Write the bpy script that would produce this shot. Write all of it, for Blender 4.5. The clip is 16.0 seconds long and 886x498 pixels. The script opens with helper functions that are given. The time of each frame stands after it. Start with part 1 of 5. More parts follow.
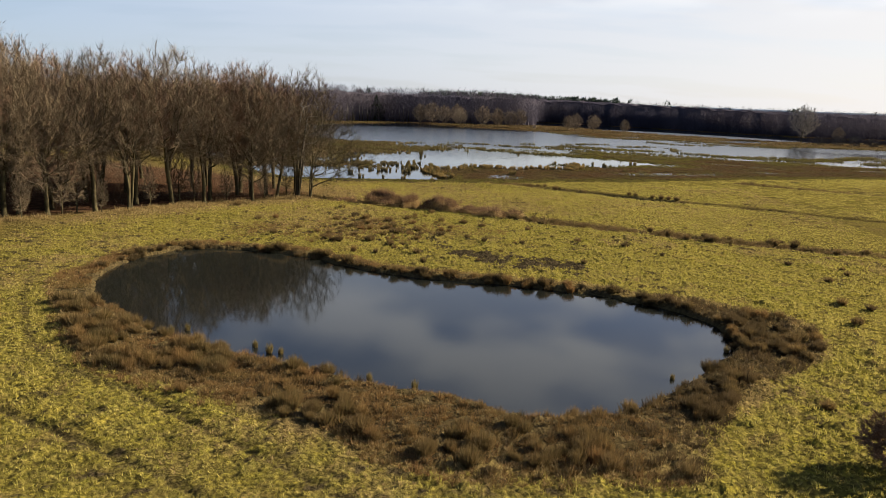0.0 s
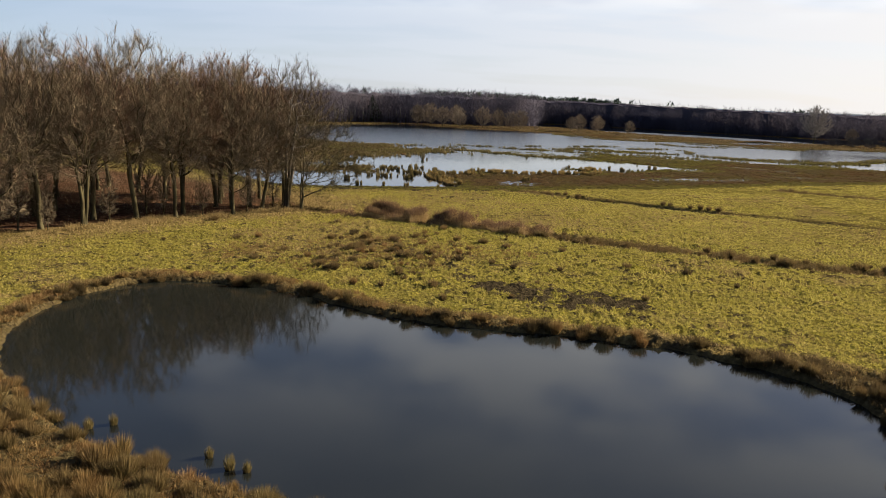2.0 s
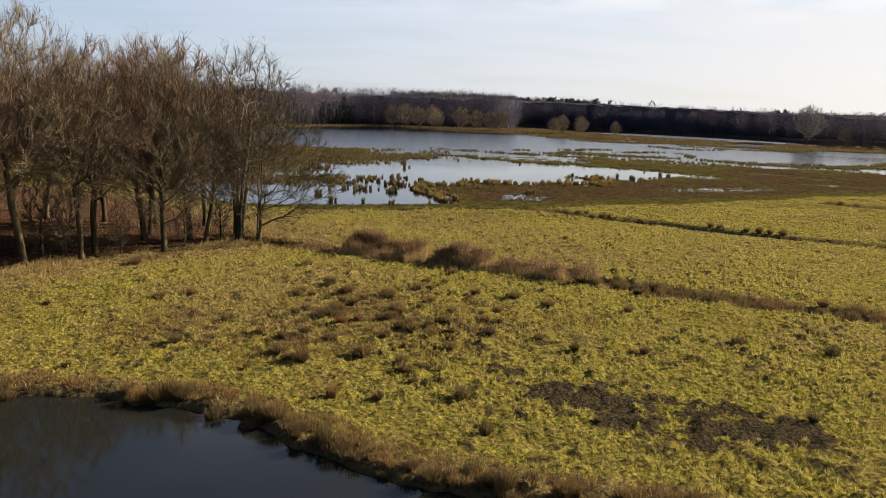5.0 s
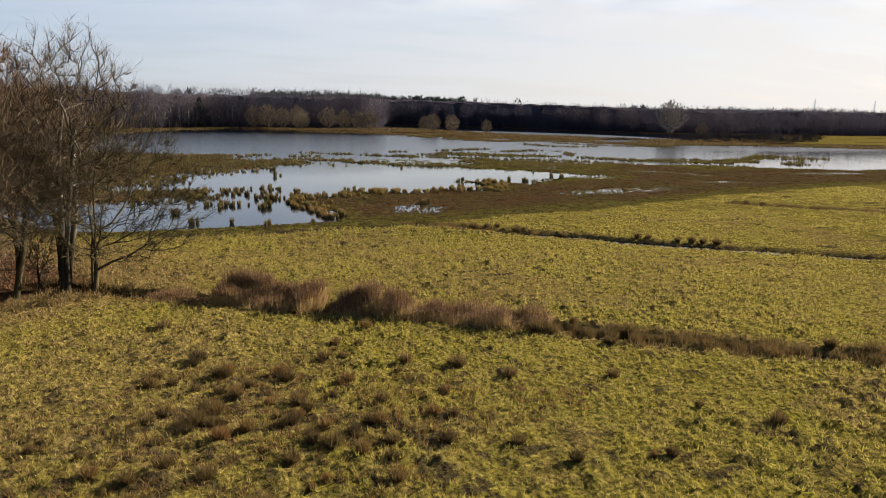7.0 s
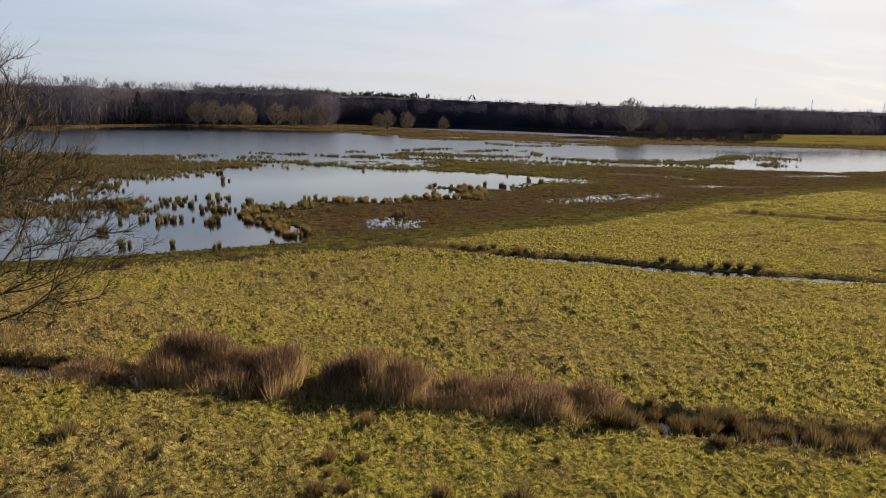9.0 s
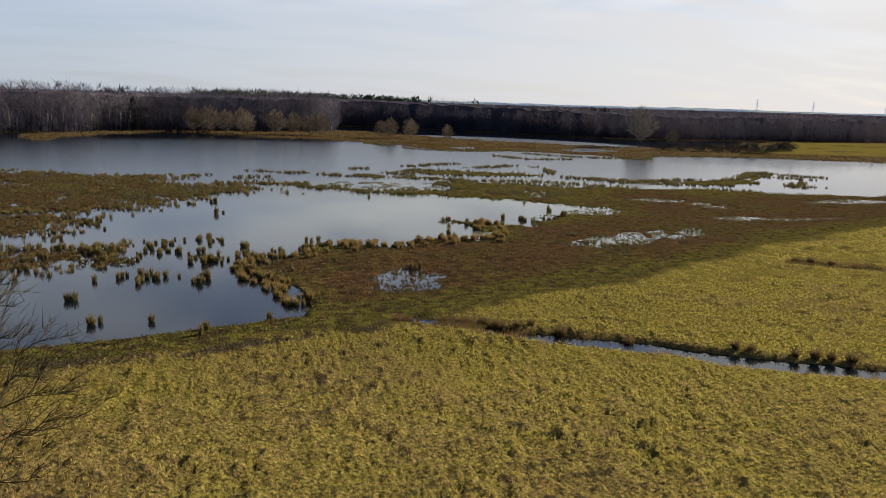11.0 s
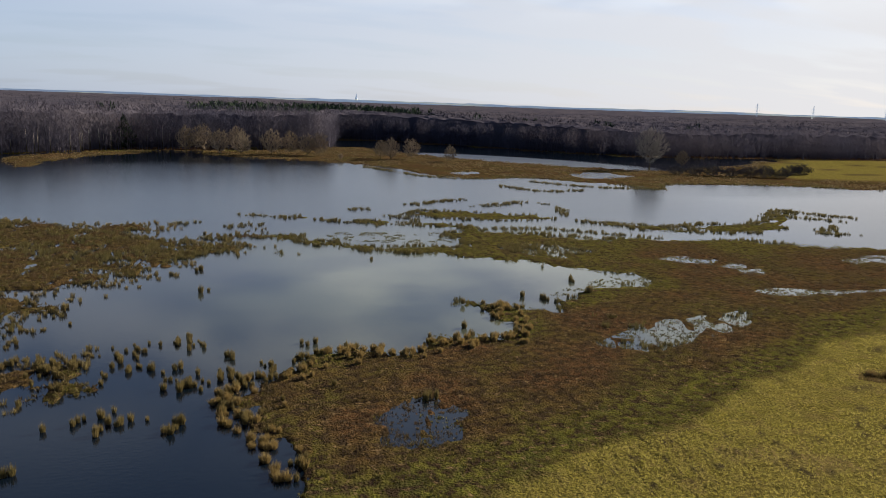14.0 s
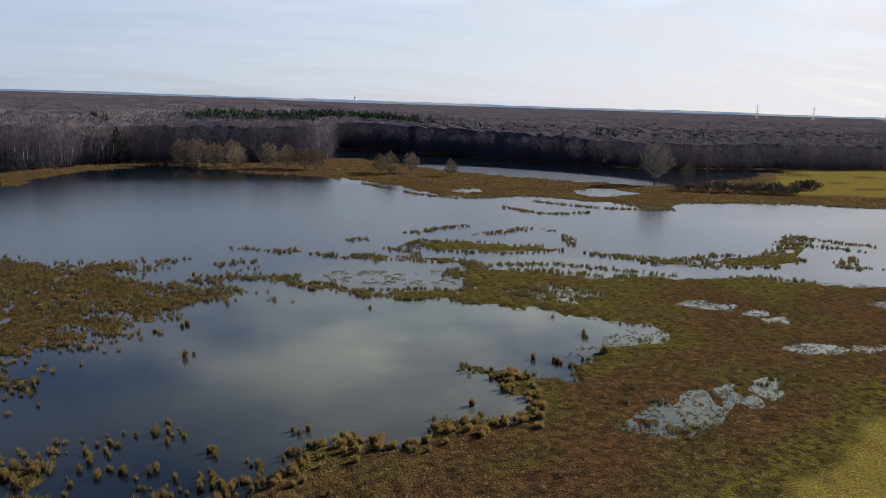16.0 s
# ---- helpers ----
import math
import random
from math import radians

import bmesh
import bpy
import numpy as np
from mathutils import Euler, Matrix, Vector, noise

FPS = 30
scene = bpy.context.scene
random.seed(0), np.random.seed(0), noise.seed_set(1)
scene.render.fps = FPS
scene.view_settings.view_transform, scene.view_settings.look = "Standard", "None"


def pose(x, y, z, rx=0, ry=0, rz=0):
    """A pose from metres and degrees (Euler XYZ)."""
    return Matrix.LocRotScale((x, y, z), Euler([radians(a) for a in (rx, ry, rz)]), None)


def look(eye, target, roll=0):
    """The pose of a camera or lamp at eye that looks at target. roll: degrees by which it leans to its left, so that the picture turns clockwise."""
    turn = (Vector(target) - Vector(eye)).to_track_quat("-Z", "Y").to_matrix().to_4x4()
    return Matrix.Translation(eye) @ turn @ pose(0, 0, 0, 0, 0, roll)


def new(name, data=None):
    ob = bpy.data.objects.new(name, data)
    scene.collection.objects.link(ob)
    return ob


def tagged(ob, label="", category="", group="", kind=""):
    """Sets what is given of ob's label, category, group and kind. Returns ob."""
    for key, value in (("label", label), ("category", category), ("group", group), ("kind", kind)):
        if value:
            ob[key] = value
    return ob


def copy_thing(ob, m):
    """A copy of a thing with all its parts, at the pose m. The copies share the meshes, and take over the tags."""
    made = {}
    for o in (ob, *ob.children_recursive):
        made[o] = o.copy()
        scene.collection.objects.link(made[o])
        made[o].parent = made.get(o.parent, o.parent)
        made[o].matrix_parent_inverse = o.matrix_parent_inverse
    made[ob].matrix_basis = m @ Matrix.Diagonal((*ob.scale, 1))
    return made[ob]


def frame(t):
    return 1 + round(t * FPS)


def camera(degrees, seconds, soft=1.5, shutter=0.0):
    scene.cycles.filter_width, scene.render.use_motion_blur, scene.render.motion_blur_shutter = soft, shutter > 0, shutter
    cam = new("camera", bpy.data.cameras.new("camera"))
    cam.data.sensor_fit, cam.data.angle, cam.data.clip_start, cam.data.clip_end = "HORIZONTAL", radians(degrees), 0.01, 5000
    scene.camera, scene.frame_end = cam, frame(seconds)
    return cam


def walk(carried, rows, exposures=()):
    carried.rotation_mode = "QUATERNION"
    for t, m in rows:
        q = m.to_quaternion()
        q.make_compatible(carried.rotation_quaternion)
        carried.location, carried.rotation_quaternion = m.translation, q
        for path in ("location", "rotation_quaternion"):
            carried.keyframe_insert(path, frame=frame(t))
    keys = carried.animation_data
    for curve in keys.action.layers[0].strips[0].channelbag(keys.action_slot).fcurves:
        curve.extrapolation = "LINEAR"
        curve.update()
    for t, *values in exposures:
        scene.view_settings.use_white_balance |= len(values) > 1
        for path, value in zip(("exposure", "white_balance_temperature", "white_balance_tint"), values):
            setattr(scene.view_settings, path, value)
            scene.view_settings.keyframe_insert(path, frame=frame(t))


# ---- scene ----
cam = camera(60.9, 16.0, soft=0.8)
PATH = [
    (0, (4.876, -5.605, 12.117), (4.802, -3.644, 11.729), 2.1),
    (0.5, (4.314, -2.53, 11.991), (4.244, -0.569, 11.603), 2.2),
    (1, (3.704, 0.591, 11.889), (3.639, 2.552, 11.501), 2.2),
    (1.5, (3.161, 3.742, 11.709), (3.097, 5.703, 11.323), 2.1),
    (2, (2.569, 6.906, 11.557), (2.508, 8.868, 11.173), 2.1),
    (2.5, (2.042, 10.054, 11.426), (1.982, 12.016, 11.044), 2.1),
    (3, (1.57, 13.189, 11.354), (1.509, 15.152, 10.973), 1.9),
    (5.5, (-1.105, 28.802, 11.21), (-1.027, 30.765, 10.832), 1.8),
    (6, (-1.606, 31.893, 11.198), (-1.434, 33.849, 10.823), 1.5),
    (6.5, (-2.109, 34.974, 11.211), (-1.835, 36.92, 10.836), 1.3),
    (7, (-2.521, 38.199, 11.171), (-2.161, 40.13, 10.799), 1.1),
    (7.5, (-2.855, 41.277, 11.211), (-2.425, 43.194, 10.837), 0.9),
    (8, (-3.088, 44.356, 11.151), (-2.606, 46.261, 10.779), 1.0),
    (8.5, (-3.282, 47.374, 11.14), (-2.793, 49.277, 10.766), 1.2),
    (9, (-3.38, 50.316, 11.245), (-2.887, 52.217, 10.867), 1.4),
    (11.5, (-2.785, 62.869, 15.779), (-2.288, 64.768, 15.397), 1.7),
    (12, (-2.617, 65.038, 16.864), (-2.119, 66.937, 16.486), 1.7),
    (12.5, (-2.446, 67.115, 18.144), (-1.946, 69.014, 17.764), 1.7),
    (13, (-2.394, 69.181, 19.393), (-1.891, 71.079, 19.014), 1.9),
    (13.5, (-2.14, 71.191, 20.744), (-1.637, 73.088, 20.362), 2.0),
    (14, (-1.819, 73.055, 22.015), (-1.316, 74.952, 21.633), 1.9),
    (14.5, (-1.495, 74.899, 23.395), (-0.992, 76.796, 23.01), 1.8),
    (15, (-1.231, 76.81, 24.721), (-0.727, 78.707, 24.336), 1.9),
    (15.5, (-0.971, 78.805, 26.018), (-0.466, 80.701, 25.631), 1.9),
    (16, (-0.638, 80.811, 27.15), (-0.132, 82.707, 26.765), 1.9),
]
walk(cam, [(t, look(e, g, r)) for t, e, g, r in PATH],
     [(0, 1.94, 6500, 10), (3, 1.96, 6500, 10), (6, 1.90, 6480, 10), (9, 1.74, 6400, 10), (12.5, 1.64, 6180, 10), (16, 1.72, 5950, 10)])

# ---- light ----
SUN_DIR = Vector((0.88, 0.34, 0.42)).normalized()
sun_data = bpy.data.lights.new("sun", "SUN")
sun_data.energy, sun_data.angle, sun_data.color = 5.0, radians(0.6), (1.0, 0.85, 0.64)
sun = new("sun", sun_data)
sun.matrix_world = look(SUN_DIR * 200, (0, 0, 0))


def make_world():
    """Pale winter sky: clear blue behind thin, streaky high cloud."""
    w = bpy.data.worlds.new("winter_sky")
    scene.world = w
    w.use_nodes = True
    nt = w.node_tree
    nt.nodes.clear()
    N, L = nt.nodes.new, nt.links.new
    out, bg = N("ShaderNodeOutputWorld"), N("ShaderNodeBackground")
    sky = N("ShaderNodeTexSky")
    sky.sky_type, sky.sun_disc = "NISHITA", False
    sky.sun_elevation = math.asin(SUN_DIR.z)
    sky.sun_rotation = math.atan2(SUN_DIR.x, SUN_DIR.y)
    sky.air_density, sky.dust_density = 1.0, 0.8
    tc, sep = N("ShaderNodeTexCoord"), N("ShaderNodeSeparateXYZ")
    L(tc.outputs["Generated"], sep.inputs[0])
    # cloud deck seen in perspective: divide by the height
    zz = N("ShaderNodeMath"); zz.operation = "MAXIMUM"; zz.inputs[1].default_value = 0.0
    L(sep.outputs["Z"], zz.inputs[0])
    za = N("ShaderNodeMath"); za.operation = "ADD"; za.inputs[1].default_value = 0.16
    L(zz.outputs[0], za.inputs[0])
    div = N("ShaderNodeVectorMath"); div.operation = "DIVIDE"
    comb = N("ShaderNodeCombineXYZ")
    for i in range(3):
        L(za.outputs[0], comb.inputs[i])
    L(tc.outputs["Generated"], div.inputs[0]); L(comb.outputs[0], div.inputs[1])
    mp = N("ShaderNodeMapping")
    mp.inputs["Rotation"].default_value = (0, 0, radians(-14))
    mp.inputs["Scale"].default_value = (0.6, 1.4, 0.0)
    L(div.outputs[0], mp.inputs[0])
    nz = N("ShaderNodeTexNoise")
    nz.inputs["Scale"].default_value, nz.inputs["Detail"].default_value, nz.inputs["Roughness"].default_value = 1.7, 5, 0.45
    L(mp.outputs[0], nz.inputs["Vector"])
    ramp = N("ShaderNodeValToRGB")
    ramp.color_ramp.elements[0].position, ramp.color_ramp.elements[1].position = 0.40, 0.70
    L(nz.outputs["Fac"], ramp.inputs[0])
    # cover thickens towards the horizon
    hor = N("ShaderNodeMapRange")
    hor.inputs["From Min"].default_value, hor.inputs["From Max"].default_value = 0.10, 0.34
    hor.inputs["To Min"].default_value, hor.inputs["To Max"].default_value = 0.84, 0.0
    L(sep.outputs["Z"], hor.inputs["Value"])
    mx = N("ShaderNodeMath"); mx.operation = "MULTIPLY_ADD"; mx.inputs[1].default_value = 0.42
    L(ramp.outputs["Color"], mx.inputs[0]); L(hor.outputs[0], mx.inputs[2])
    mx.use_clamp = True
    # soft heaps of brighter cloud higher up
    nh = N("ShaderNodeTexNoise")
    nh.inputs["Scale"].default_value, nh.inputs["Detail"].default_value, nh.inputs["Roughness"].default_value = 2.3, 3, 0.45
    L(div.outputs[0], nh.inputs["Vector"])
    rh = N("ShaderNodeMapRange"); rh.interpolation_type = "SMOOTHSTEP"
    rh.inputs["From Min"].default_value, rh.inputs["From Max"].default_value = 0.37, 0.60
    L(nh.outputs["Fac"], rh.inputs["Value"])
    gate = N("ShaderNodeMapRange"); gate.interpolation_type = "SMOOTHSTEP"
    gate.inputs["From Min"].default_value, gate.inputs["From Max"].default_value = 0.09, 0.19
    L(sep.outputs["Z"], gate.inputs["Value"])
    heap = N("ShaderNodeMath"); heap.operation = "MULTIPLY"
    clear = N("ShaderNodeMapRange"); clear.interpolation_type = "SMOOTHSTEP"
    clear.inputs["From Min"].default_value, clear.inputs["From Max"].default_value = 0.32, 0.48
    clear.inputs["To Min"].default_value, clear.inputs["To Max"].default_value = 1.0, 0.15
    L(sep.outputs["Z"], clear.inputs["Value"])
    belt = N("ShaderNodeMath"); belt.operation = "MULTIPLY"
    L(gate.outputs[0], belt.inputs[0]); L(clear.outputs[0], belt.inputs[1])
    L(rh.outputs[0], heap.inputs[0]); L(belt.outputs[0], heap.inputs[1])
    # the cloud is warmer and brighter on the sun's side
    dot = N("ShaderNodeVectorMath"); dot.operation = "DOT_PRODUCT"
    dot.inputs[1].default_value = (SUN_DIR.x, SUN_DIR.y, 0.0)
    L(tc.outputs["Generated"], dot.inputs[0])
    sr = N("ShaderNodeMapRange")
    sr.inputs["From Min"].default_value, sr.inputs["From Max"].default_value = -0.2, 0.9
    L(dot.outputs["Value"], sr.inputs["Value"])
    def thinner(src, least):
        fall = N("ShaderNodeMapRange"); fall.inputs["To Min"].default_value = least
        L(sr.outputs[0], fall.inputs["Value"])
        m = N("ShaderNodeMath"); m.operation = "MULTIPLY"
        L(src, m.inputs[0]); L(fall.outputs[0], m.inputs[1])
        return m.outputs[0]

    cover, heaps = thinner(mx.outputs[0], 0.6), thinner(heap.outputs[0], 0.2)
    cc = N("ShaderNodeMix"); cc.data_type = "RGBA"
    cc.inputs[6].default_value, cc.inputs[7].default_value = (0.166, 0.203, 0.256, 1), (0.312, 0.294, 0.276, 1)
    L(sr.outputs[0], cc.inputs[0])
    sk = N("ShaderNodeVectorMath"); sk.operation = "MULTIPLY"; sk.inputs[1].default_value = (0.032, 0.034, 0.043)
    L(sky.outputs[0], sk.inputs[0])
    mixs = N("ShaderNodeMix"); mixs.data_type = "RGBA"
    L(cover, mixs.inputs[0]); L(sk.outputs[0], mixs.inputs[6]); L(cc.outputs[2], mixs.inputs[7])
    high = N("ShaderNodeMix"); high.data_type = "RGBA"
    high.inputs[7].default_value = (0.37, 0.37, 0.365, 1)
    L(heaps, high.inputs[0]); L(mixs.outputs[2], high.inputs[6])
    L(high.outputs[2], bg.inputs["Color"])
    bg.inputs["Strength"].default_value = 0.86
    L(bg.outputs[0], out.inputs[0])


make_world()


# ---- materials ----
def mat_nodes(name):
    m = bpy.data.materials.new(name)
    m.use_nodes = True
    nt = m.node_tree
    return m, nt, nt.nodes["Principled BSDF"]


def noise_fac(nt, scale, detail=4, lo=0.35, hi=0.65, rough=0.55, stretch=(1, 1, 1)):
    """World-space noise, spread to 0..1."""
    N, L = nt.nodes.new, nt.links.new
    geo, mp, nz, mr = N("ShaderNodeNewGeometry"), N("ShaderNodeMapping"), N("ShaderNodeTexNoise"), N("ShaderNodeMapRange")
    mp.inputs["Scale"].default_value = stretch
    L(geo.outputs["Position"], mp.inputs[0]); L(mp.outputs[0], nz.inputs["Vector"])
    nz.inputs["Scale"].default_value, nz.inputs["Detail"].default_value, nz.inputs["Roughness"].default_value = scale, detail, rough
    mr.inputs["From Min"].default_value, mr.inputs["From Max"].default_value = lo, hi
    L(nz.outputs["Fac"], mr.inputs["Value"])
    return mr.outputs[0]


def mixc(nt, fac, a, b):
    mx = nt.nodes.new("ShaderNodeMix"); mx.data_type = "RGBA"
    for i, v in ((0, fac), (6, a), (7, b)):
        if isinstance(v, (tuple, list)):
            mx.inputs[i].default_value = (*v, 1)
        elif isinstance(v, (int, float)):
            mx.inputs[i].default_value = v
        else:
            nt.links.new(v, mx.inputs[i])
    return mx.outputs[2]


def attr(nt, name):
    a = nt.nodes.new("ShaderNodeAttribute"); a.attribute_name = name
    return a.outputs["Fac"]


def bump(nt, bsdf, fac, strength, dist):
    b = nt.nodes.new("ShaderNodeBump")
    b.inputs["Strength"].default_value, b.inputs["Distance"].default_value = strength, dist
    nt.links.new(fac, b.inputs["Height"]); nt.links.new(b.outputs[0], bsdf.inputs["Normal"])


def ground_material():
    m, nt, p = mat_nodes("meadow_ground")
    big, mid, fine = noise_fac(nt, 0.12), noise_fac(nt, 0.9), noise_fac(nt, 5.0, 6)
    turf = mixc(nt, big, (0.168, 0.15, 0.018), (0.222, 0.18, 0.032))
    turf = mixc(nt, mid, turf, mixc(nt, noise_fac(nt, 2.2, 5), (0.108, 0.108, 0.017), (0.255, 0.207, 0.06)))
    turf = mixc(nt, noise_fac(nt, 0.45, 5, 0.52, 0.68), turf, (0.155, 0.11, 0.04))
    turf = mixc(nt, fine, (0.062, 0.053, 0.015), turf)
    # low domes of single grass plants, roughened
    N, L = nt.nodes.new, nt.links.new
    geo, warp, vo, sub = N("ShaderNodeNewGeometry"), N("ShaderNodeTexNoise"), N("ShaderNodeTexVoronoi"), N("ShaderNodeVectorMath")
    warp.inputs["Scale"].default_value, warp.inputs["Detail"].default_value = 4.0, 3
    sub.operation = "MULTIPLY_ADD"
    sub.inputs[1].default_value = (0.22, 0.22, 0.0)
    L(geo.outputs["Position"], warp.inputs["Vector"]); L(warp.outputs["Color"], sub.inputs[0]); L(geo.outputs["Position"], sub.inputs[2])
    vo.voronoi_dimensions = "2D"
    vo.feature = "SMOOTH_F1"
    vo.inputs["Scale"].default_value, vo.inputs["Smoothness"].default_value = 4.3, 0.2
    L(sub.outputs[0], vo.inputs["Vector"])
    dome = N("ShaderNodeMapRange")
    dome.inputs["From Max"].default_value, dome.inputs["To Min"].default_value, dome.inputs["To Max"].default_value = 0.75, 1.0, 0.0
    L(vo.outputs["Distance"], dome.inputs["Value"])
    mixh = N("ShaderNodeMath"); mixh.operation = "MULTIPLY_ADD"; mixh.inputs[1].default_value = 0.75
    L(noise_fac(nt, 6.0, 7, 0.25, 0.75, 0.75), mixh.inputs[0]); L(dome.outputs[0], mixh.inputs[2])
    # gaps between the domes: dark thatch, with crevice shade put into its colour
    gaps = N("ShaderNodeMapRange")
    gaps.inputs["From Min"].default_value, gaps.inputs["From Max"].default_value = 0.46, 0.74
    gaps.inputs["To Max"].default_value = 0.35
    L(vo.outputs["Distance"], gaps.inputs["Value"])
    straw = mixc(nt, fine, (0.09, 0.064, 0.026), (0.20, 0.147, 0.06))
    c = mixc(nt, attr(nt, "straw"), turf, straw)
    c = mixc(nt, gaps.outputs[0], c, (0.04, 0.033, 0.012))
    # thatch between the plants, darkened further to paint the shade of the hollows
    hollow_shade = N("ShaderNodeMapRange")
    hollow_shade.inputs["From Min"].default_value, hollow_shade.inputs["From Max"].default_value = 0.0, 0.5
    hollow_shade.inputs["To Min"].default_value, hollow_shade.inputs["To Max"].default_value = 0.7, 0.0
    L(attr(nt, "lump"), hollow_shade.inputs["Value"])
    c = mixc(nt, hollow_shade.outputs[0], c, mixc(nt, mid, (0.03, 0.024, 0.009), (0.075, 0.06, 0.016)))
    sedge = mixc(nt, noise_fac(nt, 0.10, 6, 0.42, 0.62), (0.052, 0.029, 0.013), (0.045, 0.038, 0.011))
    sedge = mixc(nt, attr(nt, "rust"), mixc(nt, noise_fac(nt, 0.5, 5), (0.07, 0.066, 0.012), (0.034, 0.034, 0.010)), sedge)
    sedge = mixc(nt, noise_fac(nt, 1.1, 7, 0.42, 0.6), sedge, (0.022, 0.015, 0.009))
    sedge = mixc(nt, noise_fac(nt, 1.9, 5, 0.58, 0.68), sedge, (0.088, 0.06, 0.03))
    c = mixc(nt, attr(nt, "wet"), c, sedge)
    # leaf litter, its brown lowered to include the shade under the crowns
    litter = mixc(nt, noise_fac(nt, 1.4, 6), (0.034, 0.019, 0.012), (0.078, 0.044, 0.025))
    c = mixc(nt, attr(nt, "litter"), c, litter)
    mud = mixc(nt, noise_fac(nt, 7.0, 6), (0.009, 0.008, 0.006), (0.046, 0.035, 0.022))
    c = mixc(nt, attr(nt, "mud"), c, mud)
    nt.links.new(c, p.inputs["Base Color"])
    p.inputs["Roughness"].default_value = 0.9
    p.inputs["Specular IOR Level"].default_value = 0.0
    bump(nt, p, mixh.outputs[0], 1.0, 0.10)
    return m


def blade_material(name, a, b, c, patch=0.25, rough=0.7, through_light=0.35):
    """Grass, sedge or reed: colour drifts over the ground and from blade to blade."""
    m, nt, p = mat_nodes(name)
    geo = nt.nodes.new("ShaderNodeNewGeometry")
    col = mixc(nt, noise_fac(nt, patch, 4), a, b)
    col = mixc(nt, geo.outputs["Random Per Island"], col, c)
    nt.links.new(col, p.inputs["Base Color"])
    p.inputs["Roughness"].default_value = rough
    p.inputs["Specular IOR Level"].default_value = 0.08
    tr, mx, out = nt.nodes.new("ShaderNodeBsdfTranslucent"), nt.nodes.new("ShaderNodeMixShader"), nt.nodes["Material Output"]
    nt.links.new(col, tr.inputs["Color"])
    mx.inputs[0].default_value = through_light
    nt.links.new(p.outputs[0], mx.inputs[1]); nt.links.new(tr.outputs[0], mx.inputs[2]); nt.links.new(mx.outputs[0], out.inputs["Surface"])
    return m


def bark_material(name, a, b, scale=3.0):
    m, nt, p = mat_nodes(name)
    oi = nt.nodes.new("ShaderNodeObjectInfo")
    col = mixc(nt, noise_fac(nt, scale, 6, 0.35, 0.65, 0.6, (1, 1, 0.3)), a, b)
    hsv = nt.nodes.new("ShaderNodeHueSaturation")
    mr = nt.nodes.new("ShaderNodeMapRange")
    mr.inputs["To Min"].default_value, mr.inputs["To Max"].default_value = 0.75, 1.25
    nt.links.new(oi.outputs["Random"], mr.inputs["Value"])
    nt.links.new(mr.outputs[0], hsv.inputs["Value"]); nt.links.new(col, hsv.inputs["Color"])
    nt.links.new(hsv.outputs[0], p.inputs["Base Color"])
    p.inputs["Roughness"].default_value = 0.9
    p.inputs["Specular IOR Level"].default_value = 0.0
    return m


WATER = -0.25


def water_material(name, deep, silt, ripple, plume=None, ruffle=()):
    m, nt, p = mat_nodes(name)
    col = mixc(nt, noise_fac(nt, 0.05, 4, 0.25, 0.6), deep, silt)
    if plume:
        geo, mp, gr = nt.nodes.new("ShaderNodeNewGeometry"), nt.nodes.new("ShaderNodeMapping"), nt.nodes.new("ShaderNodeTexGradient")
        mp.vector_type = "TEXTURE"
        mp.inputs["Location"].default_value, mp.inputs["Scale"].default_value = (*plume[:2], WATER), (plume[2], plume[3], 10)
        gr.gradient_type = "SPHERICAL"
        nt.links.new(geo.outputs["Position"], mp.inputs[0]); nt.links.new(mp.outputs[0], gr.inputs[0])
        mr = nt.nodes.new("ShaderNodeMapRange")
        mr.inputs["From Max"].default_value = 0.5
        nt.links.new(gr.outputs["Fac"], mr.inputs["Value"])
        col = mixc(nt, mr.outputs[0], deep, col)
    nt.links.new(col, p.inputs["Base Color"])
    p.inputs["Roughness"].default_value = 0.04
    rough = None
    for cx, cy, rx, ry, turn, most in ruffle:
        geo, mp, gr, mr = nt.nodes.new("ShaderNodeNewGeometry"), nt.nodes.new("ShaderNodeMapping"), nt.nodes.new("ShaderNodeTexGradient"), nt.nodes.new("ShaderNodeMapRange")
        mp.vector_type = "TEXTURE"
        mp.inputs["Location"].default_value, mp.inputs["Scale"].default_value = (cx, cy, WATER), (rx, ry, 10)
        mp.inputs["Rotation"].default_value = (0, 0, turn)
        gr.gradient_type = "SPHERICAL"
        mr.inputs["From Max"].default_value, mr.inputs["To Min"].default_value, mr.inputs["To Max"].default_value = 0.3, 0.04, most
        nt.links.new(geo.outputs["Position"], mp.inputs[0]); nt.links.new(mp.outputs[0], gr.inputs[0])
        nt.links.new(gr.outputs["Fac"], mr.inputs["Value"])
        if rough is None:
            rough = mr.outputs[0]
        else:
            top = nt.nodes.new("ShaderNodeMath"); top.operation = "MAXIMUM"
            nt.links.new(rough, top.inputs[0]); nt.links.new(mr.outputs[0], top.inputs[1])
            rough = top.outputs[0]
    if rough is not None:
        nt.links.new(rough, p.inputs["Roughness"])
    p.inputs["IOR"].default_value = 1.33
    bump(nt, p, noise_fac(nt, 1.6, 3, 0.0, 1.0, 0.5, (1, 2.2, 1)), ripple, 0.03)
    return m


